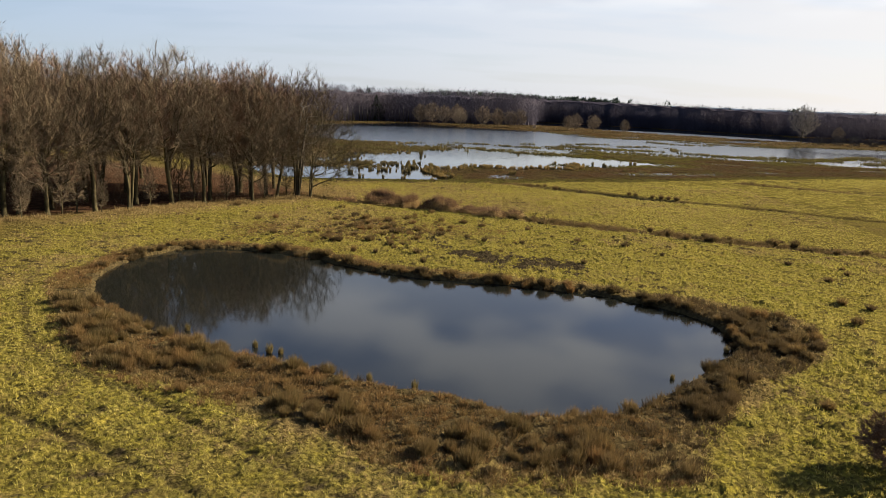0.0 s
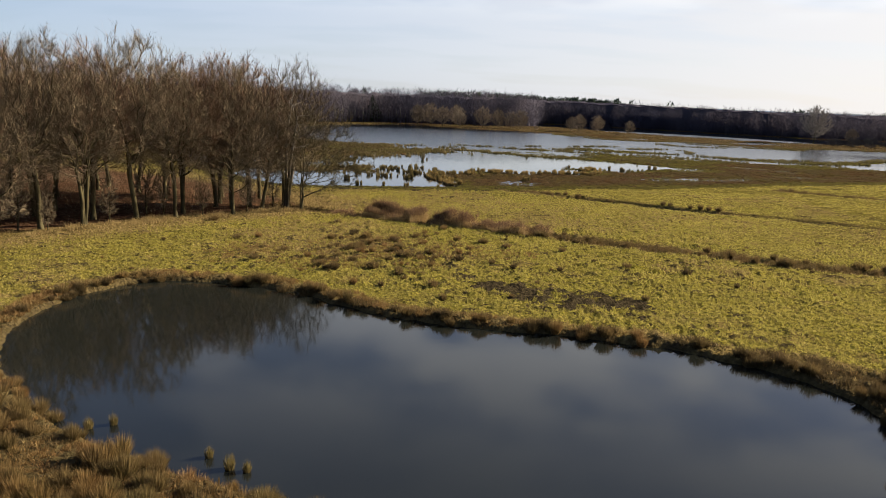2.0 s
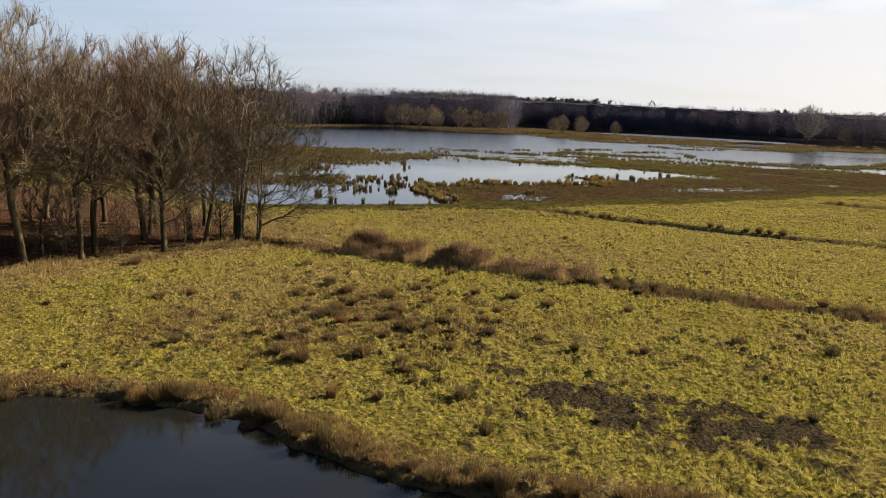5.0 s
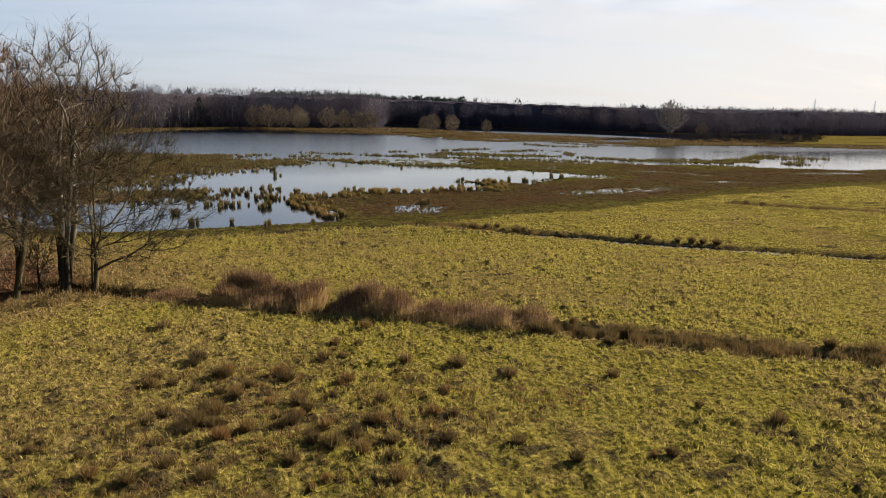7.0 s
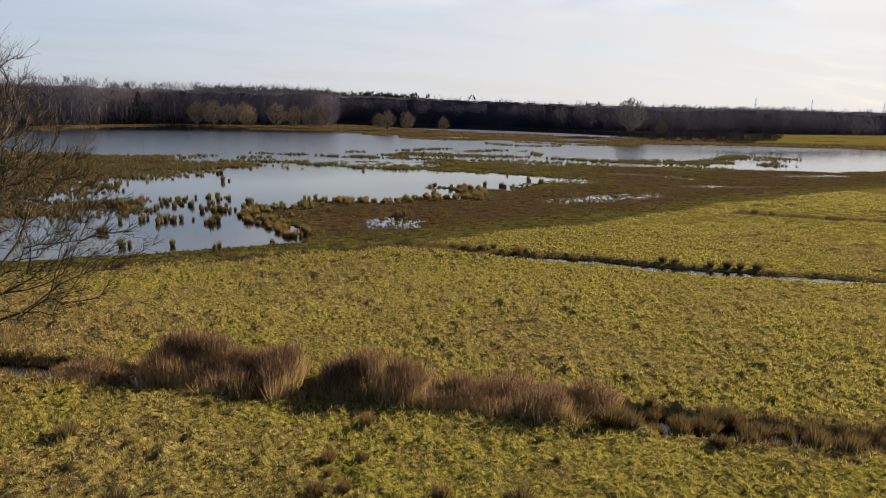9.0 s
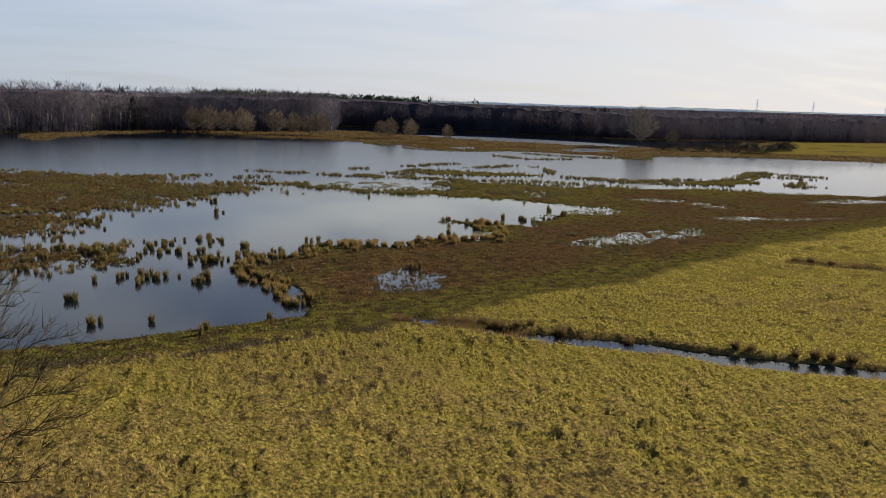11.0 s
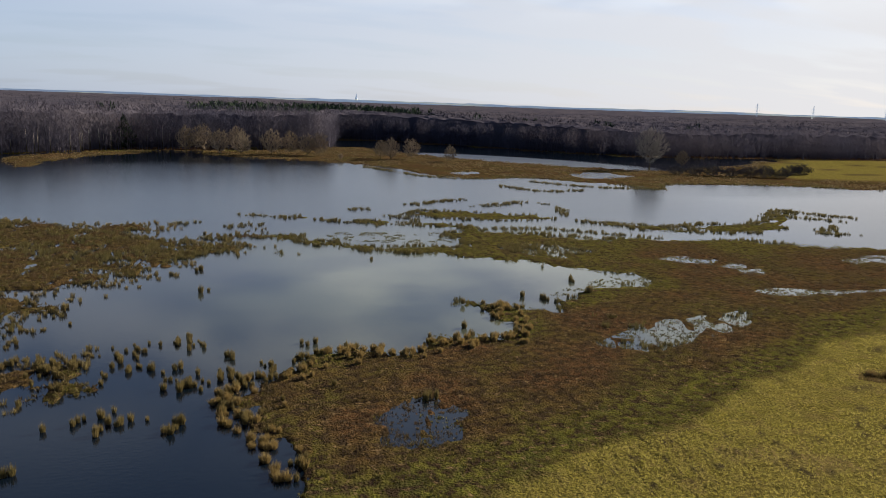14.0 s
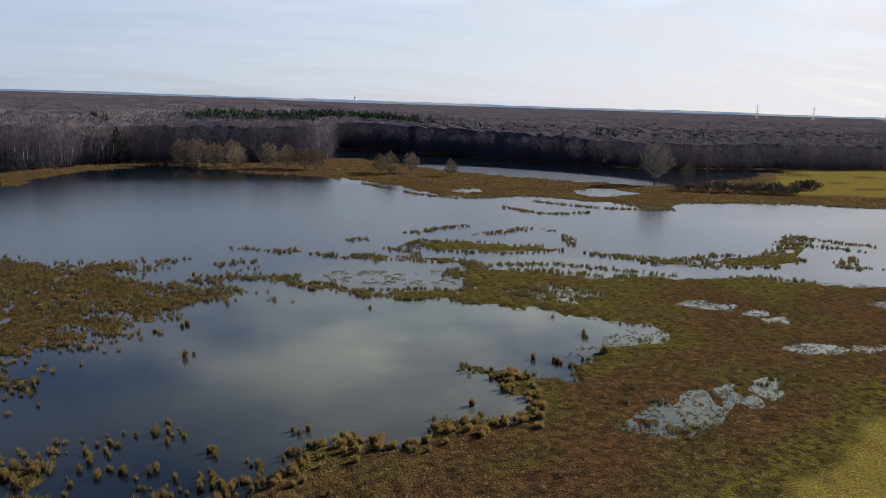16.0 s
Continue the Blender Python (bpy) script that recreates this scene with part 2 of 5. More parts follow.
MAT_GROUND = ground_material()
MAT_GRASS = blade_material("meadow_grass", (0.15, 0.146, 0.018), (0.212, 0.182, 0.033), (0.30, 0.25, 0.074), through_light=0.46)
MAT_STRAW = blade_material("dead_grass", (0.165, 0.115, 0.048), (0.115, 0.08, 0.032), (0.235, 0.175, 0.078), 0.5)
MAT_SEDGE = blade_material("marsh_sedge", (0.05, 0.031, 0.014), (0.042, 0.037, 0.011), (0.08, 0.055, 0.028), 0.10)
MAT_OLIVE = blade_material("olive_sedge", (0.082, 0.074, 0.012), (0.048, 0.044, 0.011), (0.095, 0.08, 0.024), 0.2)
MAT_RUSH = blade_material("soft_rush", (0.058, 0.051, 0.017), (0.098, 0.076, 0.028), (0.15, 0.114, 0.047), 0.4)
MAT_DARK_RUSH = blade_material("bank_rush", (0.044, 0.041, 0.014), (0.072, 0.06, 0.02), (0.10, 0.082, 0.032), 0.2)
MAT_DUSKY = blade_material("dusky_rush", (0.024, 0.022, 0.010), (0.056, 0.038, 0.018), (0.095, 0.066, 0.03), 0.4)
MAT_SPIT = blade_material("spit_sedge", (0.085, 0.058, 0.026), (0.046, 0.038, 0.018), (0.13, 0.095, 0.046), 0.06)
MAT_FRINGE = blade_material("rank_grass", (0.115, 0.058, 0.022), (0.058, 0.05, 0.014), (0.19, 0.122, 0.05), 0.45)
MAT_BUSHY = blade_material("tussock_grass", (0.08, 0.05, 0.02), (0.042, 0.038, 0.012), (0.15, 0.104, 0.045), 0.5)
MAT_TAN = blade_material("tan_sedge", (0.15, 0.10, 0.034), (0.10, 0.072, 0.025), (0.22, 0.16, 0.064), 0.4)
MAT_REED = blade_material("common_reed", (0.25, 0.17, 0.075), (0.115, 0.072, 0.03), (0.37, 0.265, 0.125), 0.8)
MAT_PLUME = blade_material("reed_plume", (0.092, 0.048, 0.03), (0.06, 0.034, 0.022), (0.14, 0.085, 0.05), 0.5)
MAT_BARK = bark_material("oak_bark", (0.022, 0.018, 0.011), (0.066, 0.057, 0.03))
MAT_TWIG = bark_material("oak_twigs", (0.082, 0.064, 0.043), (0.136, 0.106, 0.069), 1.0)
MAT_TWIG_RED = bark_material("beech_twigs", (0.095, 0.062, 0.041), (0.152, 0.097, 0.062), 1.0)
MAT_BIRCH = bark_material("birch_bark", (0.05, 0.043, 0.034), (0.26, 0.24, 0.21), 1.2)
def pale_above(m, low, high, dark):
    """Old birches are dark and cracked near the ground and pale higher up."""
    nt = m.node_tree
    p = nt.nodes["Principled BSDF"]
    src = p.inputs["Base Color"].links[0].from_socket
    geo, sep, mr = nt.nodes.new("ShaderNodeNewGeometry"), nt.nodes.new("ShaderNodeSeparateXYZ"), nt.nodes.new("ShaderNodeMapRange")
    nt.links.new(geo.outputs["Position"], sep.inputs[0]); nt.links.new(sep.outputs["Z"], mr.inputs["Value"])
    mr.inputs["From Min"].default_value, mr.inputs["From Max"].default_value = low, high
    nt.links.new(mixc(nt, mr.outputs[0], dark, src), p.inputs["Base Color"])


pale_above(MAT_BIRCH, 2.5, 6.0, (0.03, 0.026, 0.018))
# blue in these tones paints the haze; the canopy is darkened for self-shade
MAT_FAR = blade_material("hazed_bare_wood", (0.04, 0.04, 0.06), (0.07, 0.058, 0.062), (0.05, 0.047, 0.066), 0.035, 0.9)
MAT_CANOPY = bark_material("far_canopy", (0.025, 0.024, 0.033), (0.048, 0.043, 0.050), 0.02)
MAT_PINE = bark_material("pine_needles", (0.014, 0.024, 0.016), (0.032, 0.042, 0.026), 0.05)
MAT_WILLOW = bark_material("willow_twigs", (0.135, 0.107, 0.078), (0.20, 0.162, 0.118), 0.3)
MAT_LONE = bark_material("pale_twigs", (0.145, 0.131, 0.112), (0.215, 0.195, 0.17), 0.3)
MAT_SCRUB = bark_material("scrub_twigs", (0.045, 0.043, 0.046), (0.086, 0.078, 0.074), 0.3)
MAT_POND = water_material("pond_water", (0.004, 0.005, 0.005), (0.009, 0.010, 0.008), 0.03)
MAT_LAKE = water_material("lake_water", (0.002, 0.004, 0.007), (0.064, 0.071, 0.05), 0.16, (40, 166, 58, 50), ((104, 362, 62, 26, -0.72, 0.3), (100, 285, 120, 48, -0.12, 0.15), (-10, 256, 145, 100, 0.0, 0.2)))


# ---- shape helpers ----
def part(name, data, parent=None, label=""):
    ob = new(name, data)
    if parent is not None:
        ob.parent = parent
    return tagged(ob, label)


def mesh_from(name, verts, faces, mat, smooth=False):
    """A mesh from float and index arrays whose faces all have the same number of corners."""
    verts, faces = np.asarray(verts, np.float32), np.asarray(faces, np.int32)
    me = bpy.data.meshes.new(name)
    n, k = faces.shape
    me.vertices.add(len(verts)); me.vertices.foreach_set("co", verts.ravel())
    me.loops.add(n * k); me.loops.foreach_set("vertex_index", faces.ravel())
    me.polygons.add(n)
    me.polygons.foreach_set("loop_start", np.arange(0, n * k, k, dtype=np.int32))
    me.polygons.foreach_set("loop_total", np.full(n, k, np.int32))
    me.polygons.foreach_set("use_smooth", np.full(n, smooth))
    me.materials.append(mat)
    me.update(calc_edges=True)
    me.validate()
    return me


def lattice(ix, iy, seed):
    h = (ix * 374761393 + iy * 668265263 + seed * 974634777) & 0x7FFFFFFF
    h = ((h ^ (h >> 13)) * 1274126177) & 0x7FFFFFFF
    return ((h ^ (h >> 16)) & 0xFFFF) / 65535.0


def vnoise(x, y, size, seed=0):
    """Smooth value noise between 0 and 1 with the given cell size."""
    x, y = np.asarray(x) / size, np.asarray(y) / size
    ix, iy = np.floor(x).astype(np.int64), np.floor(y).astype(np.int64)
    fx, fy = x - ix, y - iy
    fx, fy = fx * fx * (3 - 2 * fx), fy * fy * (3 - 2 * fy)
    a, b = lattice(ix, iy, seed), lattice(ix + 1, iy, seed)
    c, d = lattice(ix, iy + 1, seed), lattice(ix + 1, iy + 1, seed)
    return (a * (1 - fx) + b * fx) * (1 - fy) + (c * (1 - fx) + d * fx) * fy


def fbm(x, y, size, seed=0, octaves=3):
    total, amp, norm = 0.0, 1.0, 0.0
    for o in range(octaves):
        total = total + amp * vnoise(x, y, size / 2 ** o, seed + 17 * o)
        norm += amp
        amp *= 0.5
    return total / norm - 0.5


def cells(x, y, size, seed):
    """Distance to the nearest of one jittered point in every cell, in cells, and that point's own random number."""
    x, y = np.asarray(x) / size, np.asarray(y) / size
    ix, iy = np.floor(x).astype(np.int64), np.floor(y).astype(np.int64)
    best, own = np.full(x.shape, 9.0), np.zeros(x.shape)
    for dx in (-1, 0, 1):
        for dy in (-1, 0, 1):
            jx, jy = ix + dx, iy + dy
            d = (jx + 0.1 + 0.8 * lattice(jx, jy, seed) - x) ** 2 + (jy + 0.1 + 0.8 * lattice(jx, jy, seed + 1) - y) ** 2
            closer = d < best
            best = np.where(closer, d, best)
            own = np.where(closer, lattice(jx, jy, seed + 2), own)
    return np.sqrt(best), own


def turf(x, y):
    """Height of the knobbly grazed sward: single grass plants on low hummocks."""
    near = np.clip(1.35 - np.hypot((x - 4) / 75, (y - 60) / 75), 0, 1) > 0
    res = np.zeros(np.shape(x))
    xs, ys = x[near], y[near]
    d, own = cells(xs + 0.12 * fbm(xs, ys, 0.7, 501), ys, 0.29, 502)
    e, big = cells(xs, ys, 0.95, 507)
    rough = 0.55 + 0.9 * vnoise(xs, ys, 5, 511)
    res[near] = rough * (0.12 * (0.3 + own) * np.clip(1 - 3.0 * d * d, 0, 1) + 0.16 * np.clip(big - 0.55, 0, 1) * 2 * np.clip(1 - 3.2 * e * e, 0, 1))
    return res


def smooth_loop(pts, closed=True, per=5):
    """A rounded line through the given corners."""
    p = [np.array(q, float) for q in pts]
    n = len(p)
    res = []
    for i in range(n if closed else n - 1):
        a, b = p[i], p[(i + 1) % n]
        z = p[i - 1] if closed or i else a
        c = p[(i + 2) % n] if closed or i + 2 < n else b
        for k in range(per):
            t = k / per
            res.append(0.5 * (2 * a + (b - z) * t + (2 * z - 5 * a + 4 * b - c) * t * t + (3 * a - z - 3 * b + c) * t ** 3))
    if not closed:
        res.append(p[-1])
    return np.array(res)


def line_dist(x, y, line):
    """Distance from each point to a line of points, 12 m where it is far off."""
    x, y = np.asarray(x, float), np.asarray(y, float)
    lo, hi = line.min(0) - 12, line.max(0) + 12
    near = (x > lo[0]) & (x < hi[0]) & (y > lo[1]) & (y < hi[1])
    res = np.full(x.shape, 12.0)
    x, y = x[near], y[near]
    best = np.full(x.shape, 1e9)
    for a, b in zip(line[:-1], line[1:]):
        d = b - a
        t = np.clip(((x - a[0]) * d[0] + (y - a[1]) * d[1]) / max(d @ d, 1e-9), 0, 1)
        u, v = x - a[0] - t * d[0], y - a[1] - t * d[1]
        best = np.minimum(best, u * u + v * v)
    res[near] = np.sqrt(best)
    return res


def inside_dist(x, y, loop):
    """Signed distance to a closed loop, positive inside; exact within about 14 m of it."""
    x, y = np.asarray(x, float), np.asarray(y, float)
    lo, hi = loop.min(0) - 14, loop.max(0) + 14
    res = np.full(x.shape, -14.0)
    near = (x > lo[0]) & (x < hi[0]) & (y > lo[1]) & (y < hi[1])
    xs, ys = x[near], y[near]
    ring = np.vstack([loop, loop[:1]])
    d = line_dist(xs, ys, ring)
    odd = np.zeros(xs.shape, bool)
    for a, b in zip(ring[:-1], ring[1:]):
        cross = (a[1] > ys) != (b[1] > ys)
        with np.errstate(divide="ignore", invalid="ignore"):
            odd ^= cross & (xs < (b[0] - a[0]) * (ys - a[1]) / (b[1] - a[1]) + a[0])
    res[near] = np.where(odd, d, -d)
    return res


def ease(v, a, b):
    t = np.clip((v - a) / (b - a), 0, 1)
    return t * t * (3 - 2 * t)


# ---- the plan ----
POND = smooth_loop([(-19.5, 41.5), (-19.8, 47.6), (-17.2, 52.4), (-12.2, 52.7), (-7.3, 51.0), (-3.8, 48.2), (1.7, 45.9),
                    (7.3, 45.0), (12.2, 43.7), (15.6, 41.8), (18.5, 38.9), (19.4, 35.0), (18.0, 31.3), (14.6, 26.9),
                    (11.4, 23.8), (9.0, 23.0), (6.8, 23.0), (4.4, 24.5), (0.6, 25.5), (-4.5, 27.8), (-9.2, 29.9), (-13.0, 32.6), (-16.8, 36.6)])
FRINGE = smooth_loop([(-21.4, 39.5), (-14.8, 28.9), (-9.8, 23.9), (-4.5, 21.9), (-0.4, 19.9), (2.7, 17.8), (5.7, 16.9), (9.4, 17.2), (12.9, 17.9), (14.8, 22.1), (19.5, 28.2),
                      (23.4, 32.0), (24.6, 37.0), (22.4, 40.8), (18, 42.8), (12.5, 45.2), (7.5, 46.6), (2, 47.6), (-3.4, 50.2), (-7.4, 52.8), (-12, 54.6), (-18, 54.2), (-21.6, 48.5)])
BASIN = smooth_loop([(-16, 107.4), (-5, 110.0), (0.5, 111.4), (8, 111.2), (21, 116.3), (35.5, 123), (57, 135), (80, 144.5), (150, 165),
                     (280, 190), (330, 270), (245, 385), (191, 385), (146, 410), (103, 453), (46, 492), (-5, 396), (-48, 383),
                     (-90, 345), (-98, 250), (-76, 190), (-48, 143), (-33, 119), (-24, 108.4)])
MARSH = smooth_loop([(0.4, 114), (-1.2, 119), (-3.6, 125), (-4.2, 130.5), (0, 133), (6.3, 138.6), (9.2, 138.1), (12.3, 136.3), (17, 140.5),
                     (22, 139.3), (24.6, 142), (23.8, 147), (22, 153.3), (25.5, 152.6), (29.2, 149.3), (37, 152.5), (43, 158), (49.5, 158.6),
                     (50.5, 162), (43.6, 166.4), (37, 174), (28, 181.4), (33, 188), (32, 197.3), (51, 195), (59, 190), (79, 188), (94.5, 180.5),
                     (115, 176), (160, 186), (240, 196), (240, 175), (140, 155), (80, 136), (57, 127), (35, 115), (21, 108), (6, 104), (0.5, 107)], per=3)
ISLETS = [smooth_loop(p, per=4) for p in (
    [(-6, 197), (2, 198.2), (9, 192), (16, 187.5), (29, 183), (37, 176), (36, 173.5), (27, 180), (16, 184.8), (8, 188.8), (1.8, 195.2), (-5, 194.6)],
    [(30.6, 220), (39.5, 223), (49.8, 218.8), (57.7, 212.5), (46, 210), (36.8, 214.6)],
    [(7, 217.6), (19, 211.6), (28, 210.5), (39, 204.5), (38.6, 202), (27.6, 207.6), (18.6, 208.8), (7, 214.8)],
    [(63, 209.5), (69, 206.5), (77, 199.5), (88, 204.5), (97, 203), (108, 212), (116, 219.5), (119, 217.5), (112, 208), (100, 198), (89, 195), (77, 195), (68, 203)],
    [(-75, 222), (-38, 212), (-29, 204), (-22.4, 208.5), (-17, 206), (-21, 199.5), (-11.3, 191), (-3, 188.5), (-8.3, 182.5), (-12, 177), (-17.3, 167.2),
     (-26, 166.3), (-45, 158), (-80, 165)],
    [(-45, 158), (-26.6, 159.6), (-21, 157), (-19.6, 154), (-24, 152.5), (-23, 148.6), (-30, 146), (-45, 148)],
    [(-40, 142), (-21, 138.3), (-17, 138.5), (-13.6, 132.3), (-16, 130.8), (-24, 130), (-40, 126)],
    [(-66, 312), (-57, 350), (-38, 376), (-42, 389), (-76, 352)],
)]
SPIT = smooth_loop([(-21, 377), (2.6, 356), (37.7, 335), (55.7, 297.5), (63.5, 288.5), (84.7, 293), (90, 284.5), (103.7, 275.5), (112, 263),
                    (123, 277), (160, 274), (183, 262), (240, 252), (330, 262), (330, 310), (245, 378), (200, 350), (178, 340), (150, 322), (135, 328), (108, 346), (88, 368),
                    (70, 392), (52, 430), (20, 425), (-8, 394)], per=3)
FIELD = smooth_loop([(179, 304), (209, 288), (290, 262), (420, 330), (330, 382), (245, 378)], per=3)
WOOD = smooth_loop([(-15, 88), (-16.5, 84), (-22, 78.5), (-26, 74.5), (-32.5, 66), (-38.5, 60.5), (-60, 52), (-110, 40), (-140, 90), (-90, 124), (-50, 116), (-33, 106), (-22, 97)], per=4)
POOLS = [smooth_loop(p, per=4) for p in (
    [(6.6, 121), (8.2, 125), (11.8, 126.4), (13.4, 122), (11.5, 118), (8, 117.6)],
    [(31, 136.5), (38.9, 142), (46, 143), (53.5, 145.2), (50, 140), (44, 137), (37, 133.6), (33, 133.8)],
    [(57.5, 172), (62, 174.3), (68, 170.5), (70.5, 160.5), (68, 160), (64.5, 168)],
    [(58, 152.6), (65, 154.3), (73, 151.5), (80, 151.5), (74, 149.5), (64, 150)],
    [(36, 184), (43.6, 186.8), (51, 180.2), (49, 178), (42.5, 175.6)],
    [(88, 168), (99, 172), (112, 169), (100, 166)],
    [(99, 303), (108, 311), (117, 313), (124, 301), (112, 293), (103, 295)],
    [(61, 308), (68, 313.5), (74, 309), (66, 303)],
)]
DITCH_A = smooth_loop([(-19, 86.5), (-13.6, 84.6), (-6.2, 81.2), (2.6, 78), (7.4, 75.8), (11.3, 73.6), (17.4, 70.6), (24.9, 67.2), (31.8, 64), (41.4, 60.6), (60, 53), (110, 32)], False)
DITCH_B = smooth_loop([(7, 110.4), (11.8, 107.6), (13.8, 105.4), (21, 101.6), (26.5, 97.7), (36.8, 92.6), (42.9, 89.3), (60, 80), (120, 55)], False)
DITCH_C = smooth_loop([(49.8, 123.4), (55, 120), (63.5, 115.4), (80, 106), (140, 78)], False)
RUTS = [smooth_loop(p, False) for p in ([(-8.8, 23.0), (-5.6, 20.6), (-2.3, 18.2), (0.3, 16.3), (4, 13)], [(-15, 21.4), (-12.7, 20.5), (-8.8, 18.5), (-4.3, 16.0), (0, 13)])]
BANK_MUD = smooth_loop([(-20, 102.8), (-14, 103.8), (-10.7, 103.9), (-8.2, 104.4), (-6.4, 104.2), (-2.9, 105.7), (0.4, 107.0), (3.7, 107.4), (7.2, 107.9), (9, 109.6)], False)
TRAIL = smooth_loop([(-24, 42), (-21.3, 36.4), (-16.3, 28.6), (-12.6, 25.1), (-8.8, 23.0)], False)
MUD = smooth_loop([(2.4, 55.4), (5.6, 55.4), (8.1, 54.0), (10.4, 52.6), (12.8, 51.2), (12.5, 49.8), (9.4, 49.8), (7.5, 51.0), (5.2, 52.8), (3.3, 54.0)], per=3)


FOREST = smooth_loop([(-420, 260), (-200, 305), (-120, 330), (-76, 355), (-48, 387), (-24, 394), (10, 404), (36, 420), (50, 492), (103, 458), (146, 414), (191, 392), (252, 392), (330, 396), (450, 400), (900, 430)], False)


def forest_line(x):
    return np.interp(x, FOREST[:, 0], FOREST[:, 1])


def survey(x, y):
    """Height of the ground and how far it is marsh, straw, litter and mud, for arrays of places."""
    x, y = np.asarray(x, float), np.asarray(y, float)
    n1, n2, n3 = fbm(x, y, 9, 1), fbm(x, y, 2.2, 2), fbm(x, y, 0.52, 3, 2)
    far = np.maximum(np.hypot(x, y - 60) - 120, 0)
    z = 0.10 * n1 + 0.12 * n2 + 0.16 * np.maximum(n3, -0.12) * np.clip(1 - far / 60, 0, 1)
    # the broad basin of lake and marsh
    basin = inside_dist(x, y, BASIN) + 1.6 * n1
    bed = np.full(x.shape, -0.85)
    land = inside_dist(x, y, MARSH)
    for loop in ISLETS:
        land = np.maximum(land, inside_dist(x, y, loop))
    spit = inside_dist(x, y, SPIT)
    land = np.maximum(land, spit)
    rim = land + 4.5 * n1 + 4.0 * n2 + 1.6 * n3
    top = WATER + 0.15 + 0.16 * n2 + 0.12 * n3 + 0.18 * n1
    top = top - np.where((x < -1) & (y > 118) & (y < 230), 0.09 - 0.5 * n2 - 0.2 * n3, 0.0)
    for loop in POOLS:
        pool = inside_dist(x, y, loop) + 4.0 * n2 + 2.2 * n3 + 1.5 * n1
        top = top - (0.28 - 0.66 * n3 - 0.24 * n2) * ease(pool, -1.2, 1.0)
    marsh = np.where(rim > -3, bed + (top - bed) * ease(rim, -1.2, 0.9), bed)
    k = ease(basin, -0.6, 1.6)
    z = z * (1 - k) + marsh * k
    field = ease(inside_dist(x, y, FIELD), -1, 3)
    z = z * (1 - field) + 0.1 * field
    bank = 2.6 * (1 - ease(x, 2, 9))
    wet = ease(basin + 1.4 * n1 + 2.6 * n2 + bank, -2.6, -0.4) * (1 - field)
    far_bank = ease(y, 232, 258)
    # the pond and its bank
    pond = inside_dist(x, y, POND) + 0.5 * n2 + 0.5 * n3
    k = ease(pond, -0.45, 0.95)
    z = z * (1 - k) - 1.1 * k
    mud = 0.75 * ease(pond, -0.8, 0.1)
    band = inside_dist(x, y, FRINGE)
    mud = np.maximum(mud, 0.7 * ease(band - 0.9 + 3.0 * n2, -0.6, 0.6))
    straw = np.maximum(0.8 * ease(band + 1.6 * n1 + 2.0 * n2, -0.6, 0.6), 0.18 * far_bank * (1 - field))
    # ditches
    for line, wide, deep in ((DITCH_A, 0.8, 0.75), (DITCH_B, 0.95, 0.66), (DITCH_C, 0.7, 0.5)):
        d = line_dist(x, y, line) + 0.5 * n2
        k = 1 - ease(d, 0.25 * wide, 1.6 * wide)
        if line is DITCH_B:
            k = k * (0.4 + 0.6 * ease(x, 12, 16))
        z = z - deep * k
        straw = np.maximum(straw, 0.8 * (1 - ease(d, 0.8, 2.4)))
        mud = np.maximum(mud, 0.8 * (1 - ease(d, 0.2, 0.9)))
    for line in RUTS:
        d = line_dist(x, y, line) + 0.25 * n2
        z = z - 0.11 * (1 - ease(d, 0.06, 0.34))
        mud = np.maximum(mud, 0.6 * (1 - ease(d, 0.05, 0.3)))
    d = line_dist(x, y, TRAIL)
    mud = np.maximum(mud, 0.55 * (1 - ease(d + 0.3 * n2, 0.05, 0.35)))
    mud = np.maximum(mud, 0.95 * ease(inside_dist(x, y, MUD) + 0.1 + 3.0 * n2 + 5.0 * n3, -0.3, 0.3))
    trod = np.exp(-((x - 5) / 9) ** 2 - ((y - 55) / 6) ** 2) + 0.9 * np.exp(-((x + 5) / 8) ** 2 - ((y - 65) / 8) ** 2)
    mud = np.maximum(mud, 0.85 * ease(n3 + 0.4 * n1 + 0.15 * trod, 0.25, 0.32) * (1 - wet))
    wood = inside_dist(x, y, WOOD) + 3 * n1
    litter = np.maximum(ease(wood, -0.5, 2.0), ease(y - np.interp(x, FOREST[:, 0], FOREST[:, 1]), -7, -2))
    straw = np.maximum(straw, 0.85 * ease(wood + 3 * n2, -9, -1.5))
    strip = ease(y + 0.43 * x, 81, 85) * (1 - ease(y + 0.5 * x, 103, 110))
    straw = np.maximum(straw, strip * (0.34 + 0.6 * n1 + 0.5 * n2))
    straw = np.maximum(straw, 0.55 * ease(n1 + 0.5 * n2, 0.05, 0.35))
    straw = np.maximum(straw, 0.5 * ease(1.15 - np.hypot((x + 9) / 9.5, (y - 69) / 11) + 0.9 * n2, 0.0, 0.7))
    mud = np.clip(mud, 0, 1) * np.where(wet > 0.9, 0.3, 1.0)
    d = line_dist(x, y, BANK_MUD) + 0.9 * n1
    mud = np.maximum(mud, 0.95 * (1 - ease(d, 0.45, 1.15)) * ease(n2 + 0.6 * n3, -0.12, 0.02))
    return z, wet, np.clip(straw, 0, 1) * (1 - wet), litter * (1 - wet), np.clip(mud, 0, 1)


